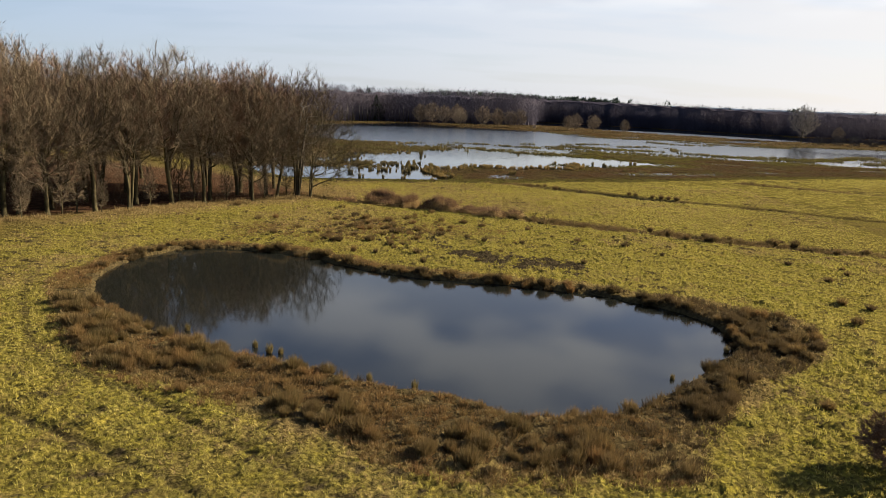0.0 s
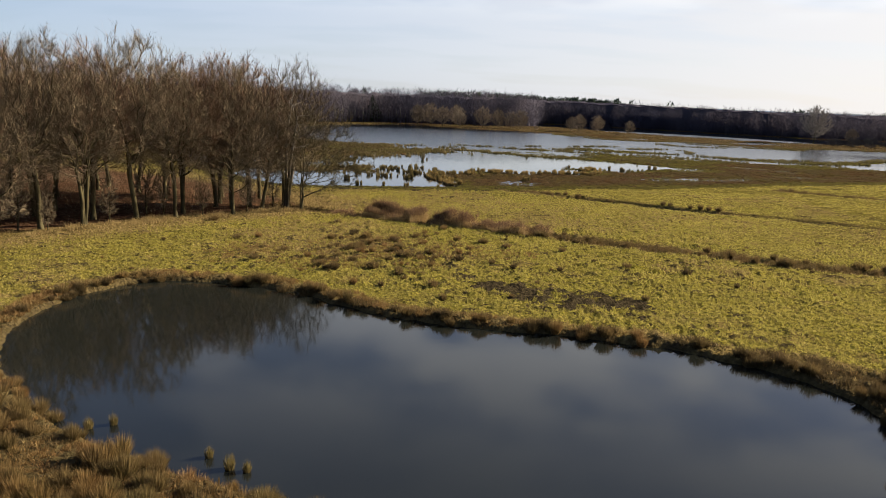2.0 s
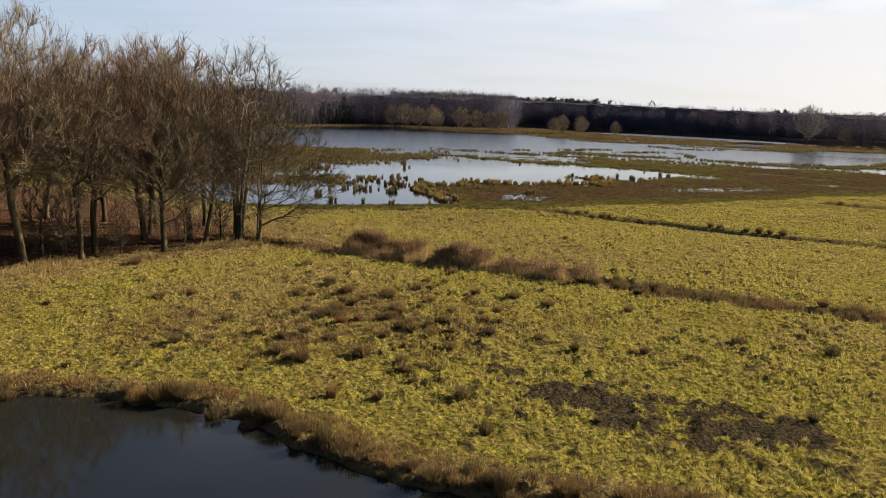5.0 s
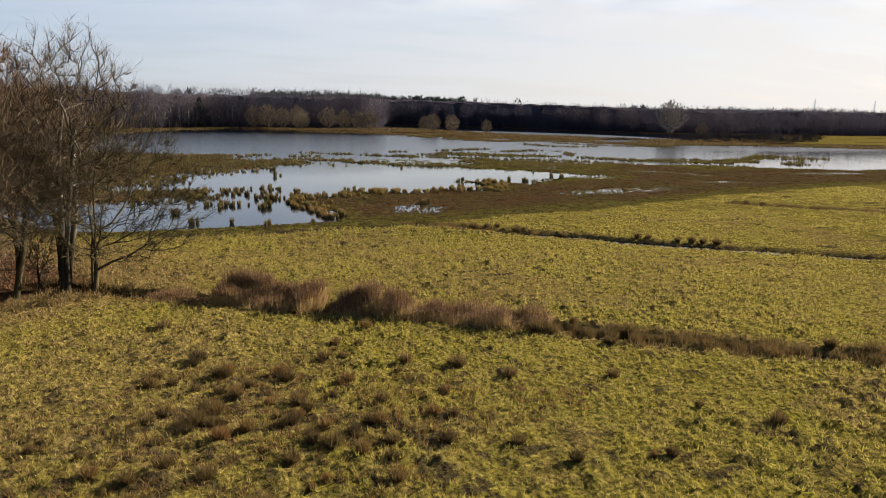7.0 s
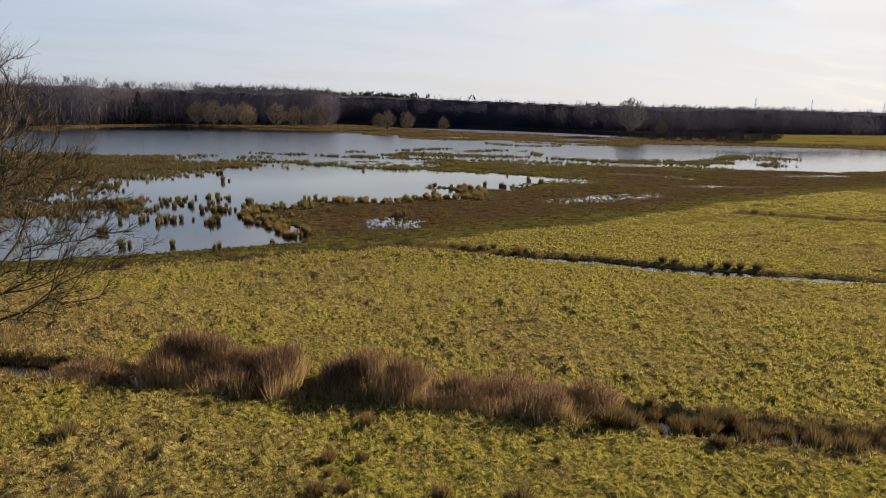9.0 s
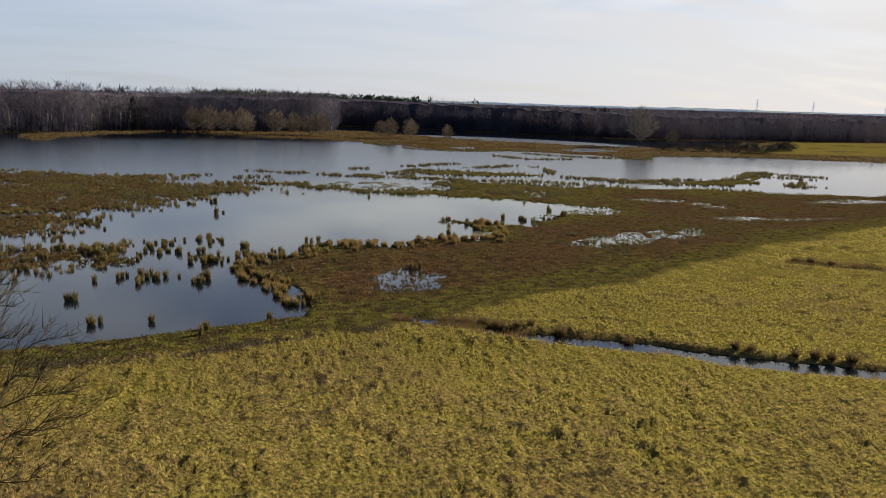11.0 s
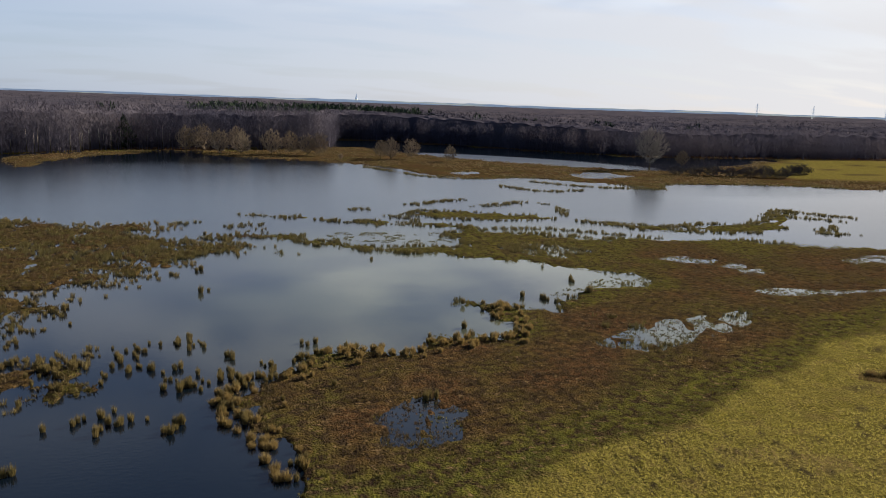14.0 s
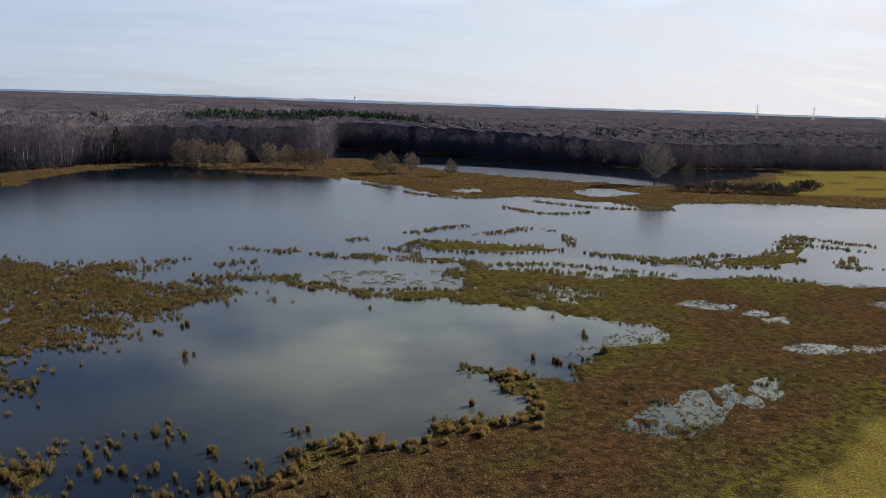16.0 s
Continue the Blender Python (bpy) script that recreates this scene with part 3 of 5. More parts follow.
def stations(core0, core1, step, lo, hi, grow):
    """Grid lines: even within the core, then ever wider apart."""
    mid = list(np.arange(core0, core1, step))
    up, s = [mid[-1]], step
    while up[-1] < hi:
        s *= grow if up[-1] - core1 < 260 else 1.16
        up.append(up[-1] + s)
    down, s = [mid[0]], step
    while down[-1] > lo:
        s *= grow if core0 - down[-1] < 260 else 1.16
        down.append(down[-1] - s)
    return np.array(down[:0:-1] + mid + up[1:])


def build_ground():
    gx = stations(-18, 24, 0.18, -4200, 4200, 1.04)
    gy = stations(14, 86, 0.18, -1500, 4700, 1.022)
    X, Y = np.meshgrid(gx, gy)
    z, wet, straw, litter, mud = survey(X.ravel(), Y.ravel())
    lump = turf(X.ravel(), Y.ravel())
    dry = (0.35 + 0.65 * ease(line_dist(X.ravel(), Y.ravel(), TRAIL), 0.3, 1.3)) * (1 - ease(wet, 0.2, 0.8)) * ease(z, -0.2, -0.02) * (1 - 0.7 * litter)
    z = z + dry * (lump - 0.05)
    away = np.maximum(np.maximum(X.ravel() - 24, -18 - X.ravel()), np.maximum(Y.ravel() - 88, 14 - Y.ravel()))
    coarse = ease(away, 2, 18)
    # coarse ground has no hollows; an even value keeps their painted dark tone
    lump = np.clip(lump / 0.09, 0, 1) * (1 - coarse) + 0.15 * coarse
    nx, ny = len(gx), len(gy)
    idx = np.arange(nx * ny).reshape(ny, nx)
    faces = np.stack([idx[:-1, :-1], idx[:-1, 1:], idx[1:, 1:], idx[1:, :-1]], -1).reshape(-1, 4)
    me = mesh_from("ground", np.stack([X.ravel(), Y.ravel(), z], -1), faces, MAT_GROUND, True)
    rust = np.maximum(ease(inside_dist(X.ravel(), Y.ravel(), MARSH) + 8 * fbm(X.ravel(), Y.ravel(), 12, 14), -1.0, 5.0), 0.95 * ease(Y.ravel(), 228, 250))
    rust = np.maximum(rust, 0.85 * ((X.ravel() < 2) & (Y.ravel() > 118) & (Y.ravel() < 232)))
    rust = rust * (1 - 0.8 * ease(Y.ravel() + 70 * fbm(X.ravel(), Y.ravel(), 13, 15) - 0.15 * X.ravel(), 152, 178) * (Y.ravel() < 233) * (X.ravel() > 0))
    rust = rust * ease(inside_dist(X.ravel(), Y.ravel(), BASIN) + 5 * fbm(X.ravel(), Y.ravel(), 5, 16), 1.0, 5.5)
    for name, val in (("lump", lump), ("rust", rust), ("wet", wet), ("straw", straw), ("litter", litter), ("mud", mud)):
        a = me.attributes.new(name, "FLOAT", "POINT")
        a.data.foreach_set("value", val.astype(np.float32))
    return tagged(new("ground", me), "lumpy yellow-green winter meadow sinking into brown sedge marsh", "ground", kind="structure")


build_ground()


def sheet(name, x0, y0, x1, y1, z, mat, label):
    me = mesh_from(name, [(x0, y0, z), (x1, y0, z), (x1, y1, z), (x0, y1, z)], [(0, 1, 2, 3)], mat)
    return tagged(new(name, me), label, "water", kind="structure")


sheet("pond_water", -24, 19, 23, 56, WATER, MAT_POND, "still dark water of a small meadow pond")
sheet("ditch_water", -20, 57, 110, 88, WATER - 0.12, MAT_POND, "narrow strip of standing water in a ditch")
sheet("lake_water", -130, 88.5, 400, 520, WATER, MAT_LAKE, "calm shallow lake water reflecting the pale sky")


# ---- grasses ----
def blade_mesh(name, x, y, z, h, r, n, w, mat, seed):
    """n leaning blades for every tuft at (x, y, z), of height h, spread r and width w."""
    rng = np.random.default_rng(seed)
    x, y, z, h, r = (np.repeat(np.broadcast_to(np.asarray(v, float), np.shape(x)), n) for v in (x, y, z, h, r))
    m = len(x)
    a, b = rng.uniform(0, 2 * np.pi, m), rng.uniform(0, 2 * np.pi, m)
    s = np.sqrt(rng.uniform(0, 1, m))
    bx, by = x + 0.45 * r * s * np.cos(a), y + 0.45 * r * s * np.sin(a)
    hh = h * rng.uniform(0.55, 1.1, m) * (1 - 0.35 * s)
    tx, ty = x + r * s * np.cos(a) * 1.15, y + r * s * np.sin(a) * 1.15
    wx, wy = 0.5 * w * np.cos(b) * rng.uniform(0.6, 1.3, m), 0.5 * w * np.sin(b) * rng.uniform(0.6, 1.3, m)
    V = np.empty((m, 3, 3), np.float32)
    V[:, 0] = np.stack([bx - wx, by - wy, z - 0.03], -1)
    V[:, 1] = np.stack([bx + wx, by + wy, z - 0.03], -1)
    V[:, 2] = np.stack([tx, ty, z + hh], -1)
    return mesh_from(name, V.reshape(-1, 3), np.arange(3 * m).reshape(-1, 3), mat)


def stuff(name, me, label, category):
    return tagged(new(name, me), label, category, kind="stuff")


def sprinkle(count, x0, x1, y0, y1, seed):
    rng = np.random.default_rng(seed)
    return rng.uniform(x0, x1, count), rng.uniform(y0, y1, count), rng


def build_grass():
    # cropped meadow turf, a tuft for every plant
    gx, gy = np.meshgrid(np.arange(-112, 161), np.arange(42, 400))
    x = (gx + 0.1 + 0.8 * lattice(gx, gy, 502)).ravel() * 0.29
    y = (gy + 0.1 + 0.8 * lattice(gx, gy, 503)).ravel() * 0.29
    own = lattice(gx, gy, 504).ravel()
    rng = np.random.default_rng(5)
    z, wet, straw, litter, mud = survey(x, y)
    keep = (wet < 0.3) & (litter < 0.3) & (mud < rng.uniform(0.1, 0.75, len(x))) & (z > -0.15) & (own > 0.12)
    z = z + turf(x, y) - 0.05
    tall = (0.08 + 0.11 * own) * (0.7 + 0.6 * vnoise(x, y, 5, 511))
    g = keep & (straw < rng.uniform(0.2, 0.8, len(x)))
    stuff("meadow_grass", blade_mesh("meadow_grass", x[g], y[g], z[g], tall[g], 0.15, 7, 0.032, MAT_GRASS, 6),
          "short tufty yellow-green grazed meadow grass", "grass")
    d = keep & ~g
    fx, fy, rf = sprinkle(34000, 20, 84, 84, 150, 71)
    fz, fw, _, _, fm = survey(fx, fy)
    f = (fw < 0.3) & (fm < 0.4) & (fz > -0.15) & ((fx > 46.7) | (fy > 116))
    stuff("further_grass", blade_mesh("further_grass", fx[f], fy[f], fz[f], rf.uniform(0.1, 0.24, f.sum()), 0.26, 4, 0.05, MAT_GRASS, 72),
          "tufty yellow-green grass of the further meadow", "grass")
    stuff("dry_grass", blade_mesh("dry_grass", x[d], y[d], z[d], 1.25 * tall[d], 0.17, 7, 0.032, MAT_STRAW, 7),
          "bleached dry grass on the rough meadow", "grass")
    # brown sedge of the marsh
    x, y, rng = sprinkle(130000, -16, 120, 100, 200, 8)
    z, wet, straw, litter, mud = survey(x, y)
    g = (wet > 0.5) & (mud < 0.5) & (z > WATER + 0.0) & (vnoise(x, y, 0.95, 26) > 0.42) & (rng.uniform(0, 1, len(x)) < np.clip(1.5 - (y - 105) / 110, 0.3, 1))
    rim = (inside_dist(x, y, MARSH) + 8 * fbm(x, y, 12, 14) < 2) | (y + 70 * fbm(x, y, 13, 15) - 0.15 * x > 168) | (inside_dist(x, y, BASIN) + 5 * fbm(x, y, 5, 16) < 3.2)
    o = g & rim
    stuff("bank_sedge", blade_mesh("bank_sedge", x[o], y[o], z[o], rng.uniform(0.1, 0.28, o.sum()), 0.2, 6, 0.055, MAT_OLIVE, 19),
          "low dark olive sedge on the wet rim of the marsh", "sedge")
    g &= ~rim
    stuff("marsh_sedge", blade_mesh("marsh_sedge", x[g], y[g], z[g], rng.uniform(0.1, 0.3, g.sum()) * (0.4 + 1.3 * vnoise(x[g], y[g], 1.6, 24)), 0.22, 6, 0.055, MAT_SEDGE, 9),
          "low reddish-brown sedge covering the wet marsh", "sedge")
    x, y, rng = sprinkle(26000, -70, 0, 120, 215, 10)
    z, wet, straw, litter, mud = survey(x, y)
    g = (wet > 0.5) & (z > WATER + 0.0)
    stuff("island_sedge", blade_mesh("island_sedge", x[g], y[g], z[g], rng.uniform(0.2, 0.45, g.sum()), 0.35, 6, 0.1, MAT_SEDGE, 11),
          "tawny sedge on the low islands of the lake", "sedge")
    # rank fringe round the pond, broad on the near bank
    x, y, rng = sprinkle(105000, -26, 28, 14, 58, 12)
    z, wet, straw, litter, mud = survey(x, y)
    pd = inside_dist(x, y, POND)
    band = inside_dist(x, y, FRINGE)
    g = (pd < 0.4) & (band + 2.4 * fbm(x, y, 3, 21) > 0) & (pd < -0.5 * vnoise(x, y, 2.5, 25)) & (vnoise(x, y, 1.1, 22) > 0.26)
    rushy = g & (x + 3 * fbm(x, y, 4, 27) > 12.5)
    stuff("pond_rushes", blade_mesh("pond_rushes", x[rushy], y[rushy], z[rushy], rng.uniform(0.15, 0.36, rushy.sum()) * (0.35 + 1.1 * vnoise(x[rushy], y[rushy], 1.3, 28)), 0.26, 8, 0.03, MAT_DUSKY, 14),
          "dark olive rushes crowding one end of the pond", "rush")
    g &= ~rushy
    stuff("pond_fringe", blade_mesh("pond_fringe", x[g], y[g], z[g], rng.uniform(0.1, 0.3, g.sum()) * (0.35 + 1.1 * vnoise(x[g], y[g], 1.1, 23)), 0.24, 10, 0.026, MAT_FRINGE, 13),
          "brown and olive rank grass fringing the pond", "grass")
    # thick tufts between the tussocks of the bank
    x, y, rng = sprinkle(9000, -24, 27, 15, 56, 112)
    z = survey(x, y)[0]
    g = (inside_dist(x, y, POND) < -0.15) & (inside_dist(x, y, FRINGE) + 2.4 * fbm(x, y, 3, 21) > 0.5) & (vnoise(x, y, 1.7, 113) > 0.4)
    for mat, part_of, tall, label in ((MAT_FRINGE, 0, 0.42, "tawny grass tufts crowding the pond bank"), (MAT_DUSKY, 1, 0.46, "dark olive rush tufts crowding the pond bank")):
        # the larger dusky share past y 42 paints the north bank's shade
        k = g & ((rng.uniform(0, 1, len(x)) < np.clip(0.45 + (x - 6) / 16 + 0.3 * (y > 42), 0.42, 0.85)) == bool(part_of))
        stuff("bank_tufts", blade_mesh("bank_tufts", x[k], y[k], z[k], tall * rng.uniform(0.5, 1.25, k.sum()), rng.uniform(0.18, 0.34, k.sum()), 46, 0.024, mat, 114 + part_of), label, "grass")
    # coarse grass along the ditches
    for k, (line, name, count, reach, seed) in enumerate(((DITCH_A, "ditch_fringe", 9000, 1.3, 31), (DITCH_B, "ditch_fringe", 9000, 0.8, 32), (DITCH_C, "ditch_fringe", 6000, 0.9, 33))):
        rng = np.random.default_rng(seed)
        seg = rng.integers(0, len(line) - 1, count)
        t = rng.uniform(0, 1, count)
        off = rng.normal(0, reach * 0.55, (count, 2))
        px = line[seg] + (line[seg + 1] - line[seg]) * t[:, None] + off
        x, y = px[:, 0], px[:, 1]
        z = survey(x, y)[0]
        g = (vnoise(x, y, 1.8, 40 + k) > (0.3, 0.58, 0.42)[k]) & (x > -22)
        stuff(name, blade_mesh(name, x[g], y[g], z[g], rng.uniform(0.25, 0.6, g.sum()), 0.28, 6, 0.04, MAT_BUSHY, seed + 5),
              "dark coarse grass and rushes lining a ditch", "grass")
    # rank sedge on the far spits
    x, y, rng = sprinkle(60000, -80, 330, 232, 430, 44)
    z, wet, straw, litter, mud = survey(x, y)
    g = (wet > 0.5) & (z > WATER - 0.03) & (vnoise(x, y, 7, 45) > 0.35)
    stuff("spit_sedge", blade_mesh("spit_sedge", x[g], y[g], z[g], rng.uniform(0.2, 0.65, g.sum()), 0.5, 5, 0.22, MAT_SPIT, 46),
          "tan rank sedge on the far spits of the lake", "sedge")
    # rough, ungrazed patches of the meadow
    x, y, rng = sprinkle(42000, -30, 45, 14, 84, 54)
    z, wet, straw, litter, mud = survey(x, y)
    patch = np.exp(-((x + 4) / 5.5) ** 2 - ((y - 63.5) / 8) ** 2) + 0.7 * np.exp(-((x - 8) / 4) ** 2 - ((y - 65) / 3) ** 2) + 0.5 * np.exp(-((x + 14) / 6) ** 2 - ((y - 62) / 5) ** 2)
    g = (wet < 0.2) & (litter < 0.2) & (z > -0.12) & (patch * (0.5 + fbm(x, y, 2.4, 55)) + 0.25 * fbm(x, y, 7, 56) + 0.22 * fbm(x, y, 1.2, 57) > 0.24)
    stuff("rough_grass", blade_mesh("rough_grass", x[g], y[g], z[g], rng.uniform(0.16, 0.36, g.sum()), 0.26, 10, 0.035, MAT_FRINGE, 58),
          "patches of rough olive-brown grass on the meadow", "grass")
    # dead grass under the edge of the wood
    x, y, rng = sprinkle(16000, -42, -8, 56, 92, 51)
    z, wet, straw, litter, mud = survey(x, y)
    wd = inside_dist(x, y, WOOD)
    g = (wd < 0.8) & (wd > -2.2) & (vnoise(x, y, 1.5, 52) > 0.4)
    stuff("wood_edge_grass", blade_mesh("wood_edge_grass", x[g], y[g], z[g], rng.uniform(0.3, 0.7, g.sum()), 0.3, 7, 0.035, MAT_STRAW, 53),
          "tall bleached grass along the woodland edge", "grass")


build_grass()


# ---- reeds ----
def reed_bed(x0, y0, x1, y1, height, depth, count, seed):
    """A stand of dead reed: leaning stems with dark plumes at their tips, one stand one thing."""
    rng = np.random.default_rng(seed)
    t, s = rng.uniform(0, 1, count), rng.normal(0, 0.42, count)
    d = np.array((x1 - x0, y1 - y0)); n = np.array((-d[1], d[0])) / np.hypot(*d)
    x, y = x0 + d[0] * t + n[0] * s * depth, y0 + d[1] * t + n[1] * s * depth
    keep = vnoise(x, y, 0.8, seed + 3) > 0.26
    x, y, t, s = x[keep], y[keep], t[keep], s[keep]
    z = np.maximum(survey(x, y)[0], WATER - 0.2)
    h = 0.96 * height * (0.72 + 0.28 * np.sin(np.pi * np.clip(t, 0.1, 0.9))) * np.clip(1.1 - 0.35 * np.abs(s), 0.45, 1) * (0.45 + 0.8 * vnoise(x, y, 1.2, seed))
    stems = blade_mesh("reed_bed", x, y, z, 0.92 * h, 0.6, 13, 0.03, MAT_REED, seed + 1)
    plume = blade_mesh("plume", x, y, z + h * 0.5, h * 0.42, 0.55, 4, 0.04, MAT_PLUME, seed + 2)
    bm = bmesh.new()
    bm.from_mesh(stems)
    k = len(bm.faces)
    bm.from_mesh(plume)
    bm.faces.ensure_lookup_table()
    for f in bm.faces[k:]:
        f.material_index = 1
    bm.to_mesh(stems)
    bm.free()
    stems.materials.append(MAT_PLUME)
    bpy.data.meshes.remove(plume)
    tagged(new("reed_bed", stems), "dense stand of dead tawny reeds with dark plumes", "reeds", "reed stands in the ditch")


for i, (x0, y0, x1, y1, h, d, c) in enumerate([(-7.2, 82.4, -1.9, 79.8, 2.35, 1.7, 1150), (-0.6, 79.3, 3.0, 77.7, 2.5, 1.4, 800), (3.0, 77.4, 5.0, 76.8, 1.8, 1.1, 330),
                                               (5.2, 76.9, 9.7, 74.6, 2.0, 1.5, 900), (-11, 83.6, -8.6, 82.4, 1.1, 1.3, 300)] ):
    reed_bed(x0, y0, x1, y1, h, d, int(1.25 * c), 100 + 7 * i)


# ---- tussocks ----
def tussock_mesh(name, n, h, r, mat, seed, w=0.04):
    return blade_mesh(name, np.zeros(1), np.zeros(1), np.zeros(1), np.array([h]), np.array([r]), n, w, mat, seed)


DUSKY = [tussock_mesh("grass_tussock", 460, 0.74, 0.40, MAT_DUSKY, 230 + i, 0.022) for i in range(3)]
RUSH = [tussock_mesh("rush_tussock", 180, 0.98, 0.25, MAT_RUSH, 200 + i) for i in range(4)]
TAWNY = [tussock_mesh("grass_tussock", 420, 0.80, 0.38, MAT_FRINGE, 240 + i, 0.024) for i in range(3)]
BUSHY = [tussock_mesh("grass_tussock", 420, 0.76, 0.42, MAT_BUSHY, 210 + i, 0.026) for i in range(3)]
TAN = [tussock_mesh("sedge_tussock", 200, 0.82, 0.31, MAT_TAN, 220 + i) for i in range(3)]
trng = random.Random(4)


def tussock(x, y, size, bank, name, label, category, group, squat=1.0):
    ob = new(name, trng.choice(bank))
    z = float(survey(np.array([x]), np.array([y]))[0][0])
    ob.matrix_world = pose(x, y, max(z, WATER - 0.12), 0, 0, trng.uniform(0, 360)) @ Matrix.Diagonal((size * trng.uniform(0.85, 1.2), size * trng.uniform(0.85, 1.2), size * squat * trng.uniform(0.85, 1.1), 1))
    return tagged(ob, label, category, group)


def build_tussocks():
    pond = [(14.5, 28.1), (18.4, 32.5), (16.5, 29.3), (-9.8, 31.8), (-10.5, 31.4), (-5.6, 29.7), (-4.7, 29.0), (-4.1, 28.9), (0.6, 26.1), (2.7, 25.3)]
    for x, y in pond:
        tussock(x, y, trng.uniform(0.55, 0.8), RUSH, "rush_tussock", "small tuft of olive rush standing at the pond edge", "rush", "rush tufts in the pond")
    # tall tussocks round the bank
    rng = np.random.default_rng(60)
    x, y = rng.uniform(-25, 28, 5000), rng.uniform(15, 57, 5000)
    pd = inside_dist(x, y, POND)
    g = np.nonzero((pd < 0.1) & (inside_dist(x, y, FRINGE) > 0.4) & (vnoise(x, y, 2.2, 59) > 0.42))[0]
    north = (y[g] > 37 + 0.1 * x[g])
    edge = np.nonzero((pd < 0.15) & (pd > -0.75) & (y > 36 - 0.2 * x) & (vnoise(x, y, 1.6, 159) > 0.36))[0]
    g = np.concatenate([g[~north][:300], edge[:150]])
    for i in g:
        # dark rushes grow past x 11; past y 40 the dusky colour paints bank shade
        if (x[i] > 11 or y[i] > 40) and trng.random() < 0.65:
            tussock(x[i], y[i], trng.uniform(0.5, 1.05), DUSKY, "bank_tussock", "tall dark olive rush tussock on the pond bank", "tussock", "tussocks round the pond")
        else:
            tussock(x[i], y[i], trng.uniform(0.5, 1.15), trng.choice((BUSHY, BUSHY, TAWNY)), "bank_tussock", "tall brown and olive grass tussock on the pond bank", "tussock", "tussocks round the pond")
    lake = [(-22.4, 144.2), (-23.3, 156.5), (-20, 156.1), (-18.5, 149.7), (-13.4, 125.2), (-11.7, 123.5), (-11.8, 126.3), (-10.6, 124.7), (-15.1, 124.6), (-15.8, 136.6),
            (-20.5, 139.4), (-16.4, 132.4), (-12.3, 138.8), (-9.5, 135.6), (-9.5, 141.9), (-7, 141.8), (-5.7, 140.8), (-7.7, 135.3), (-6.6, 131.3), (-8.2, 131), (-5.9, 131.2),
            (-3.2, 133.2), (-4.9, 131.6), (-6.7, 123.5), (-7.4, 123.2), (-8.7, 125.3), (-15.8, 118.5), (2.9, 140.6), (21.5, 151.5), (23.8, 151.2), (24.9, 148.7), (19.2, 143.2),
            (31.8, 152.6), (38.8, 160.2), (38.5, 154.4), (34.9, 153), (29.6, 154.2), (15.2, 176.7), (-6.2, 161.5), (-8.1, 172), (-3.2, 137), (-12.6, 112.5), (-6.1, 110.2), (-9.4, 112.2)]
    for x, y in lake:
        for k in range(trng.choice((1, 2, 3, 4))):
            tussock(x + trng.gauss(0, 0.6) * (k > 0), y + trng.gauss(0, 0.9) * (k > 0), trng.uniform(0.75, 1.25), RUSH, "rush_tussock", "tussock of olive rush standing in shallow water", "rush", "rush tussocks in the lake")
    # tan tussocks thick along the tip of the marsh
    tip = smooth_loop([(0.8, 112), (-1.2, 118.5), (-3.4, 124), (-3.6, 130), (1.2, 133), (6.3, 137.8), (9.2, 137.4), (12.3, 135.6), (17, 139.6), (22, 138.6), (24.4, 142), (23.6, 147), (26, 151.5)], False)
    for k in range(170):
        i = trng.randrange(len(tip) - 1)
        a, b = tip[i], tip[i + 1]
        u, off = trng.random(), abs(trng.gauss(0, 1.5))
        d = (b - a) / np.hypot(*(b - a))
        p = a + (b - a) * u + np.array((d[1], -d[0])) * (off - 0.5)
        tussock(p[0], p[1], trng.uniform(0.65, 1.2), TAN, "sedge_tussock", "tan sedge tussock at the edge of the marsh", "tussock", "sedge tussocks of the marsh edge")
    # tussocks along the shores of marsh and islets
    rng = np.random.default_rng(61)
    x, y = rng.uniform(-32, 60, 9000), rng.uniform(112, 200, 9000)
    z, wet = survey(x, y)[:2]
    g = (wet > 0.9) & (z > WATER - 0.45) & (z < WATER + 0.05) & (vnoise(x, y, 6, 62) > 0.38)
    xs, ys = x[g], y[g]
    order = np.argsort(np.hypot(xs - 2, ys - 128))
    for i in order[:105]:
        tussock(xs[i], ys[i], trng.uniform(0.7, 1.1), RUSH, "rush_tussock", "tussock of olive rush standing in shallow water", "rush", "rush tussocks in the lake")
    for x, y in ((-11.2, 140.8), (-12.8, 139.5), (-14.2, 139.7), (-12.7, 136.6), (-10.5, 136.2), (-16.6, 136.2), (-12.9, 134.4), (-8.0, 142.4), (-6.6, 141.3), (-10.5, 142.5), (-7.4, 132.8),
                 (-4.1, 132.5), (-5.4, 132.2), (-0.8, 135.7), (0.3, 134.6), (2.4, 136.4), (3.5, 135.0), (-18.9, 138.4), (-17.8, 135.3), (-3.0, 133.7), (-1.9, 131.8)):
        for k in range(trng.choice((2, 3, 4, 5))):
            tussock(x + trng.gauss(0, 0.8) * (k > 0), y + trng.gauss(0, 0.9) * (k > 0), trng.uniform(0.5, 1.05), RUSH, "rush_tussock", "tussock of olive rush standing in shallow water", "rush", "rush tussocks in the lake")
    rest = order[105:]
    # loose tufts round the western islands
    wx, wy = rng.uniform(-62, 4, 9000), rng.uniform(118, 222, 9000)
    off = np.full(len(wx), -40.0)
    for loop in ISLETS[:1] + ISLETS[4:7]:
        off = np.maximum(off, inside_dist(wx, wy, loop))
    g = (off > -5.5) & (off < 1.0) & (vnoise(wx, wy, 3.2, 161) > 0.5) & (rng.uniform(0, 1, len(wx)) < np.clip(1 + off / 6, 0.1, 1) * 0.75)
    wx, wy = wx[g], wy[g]
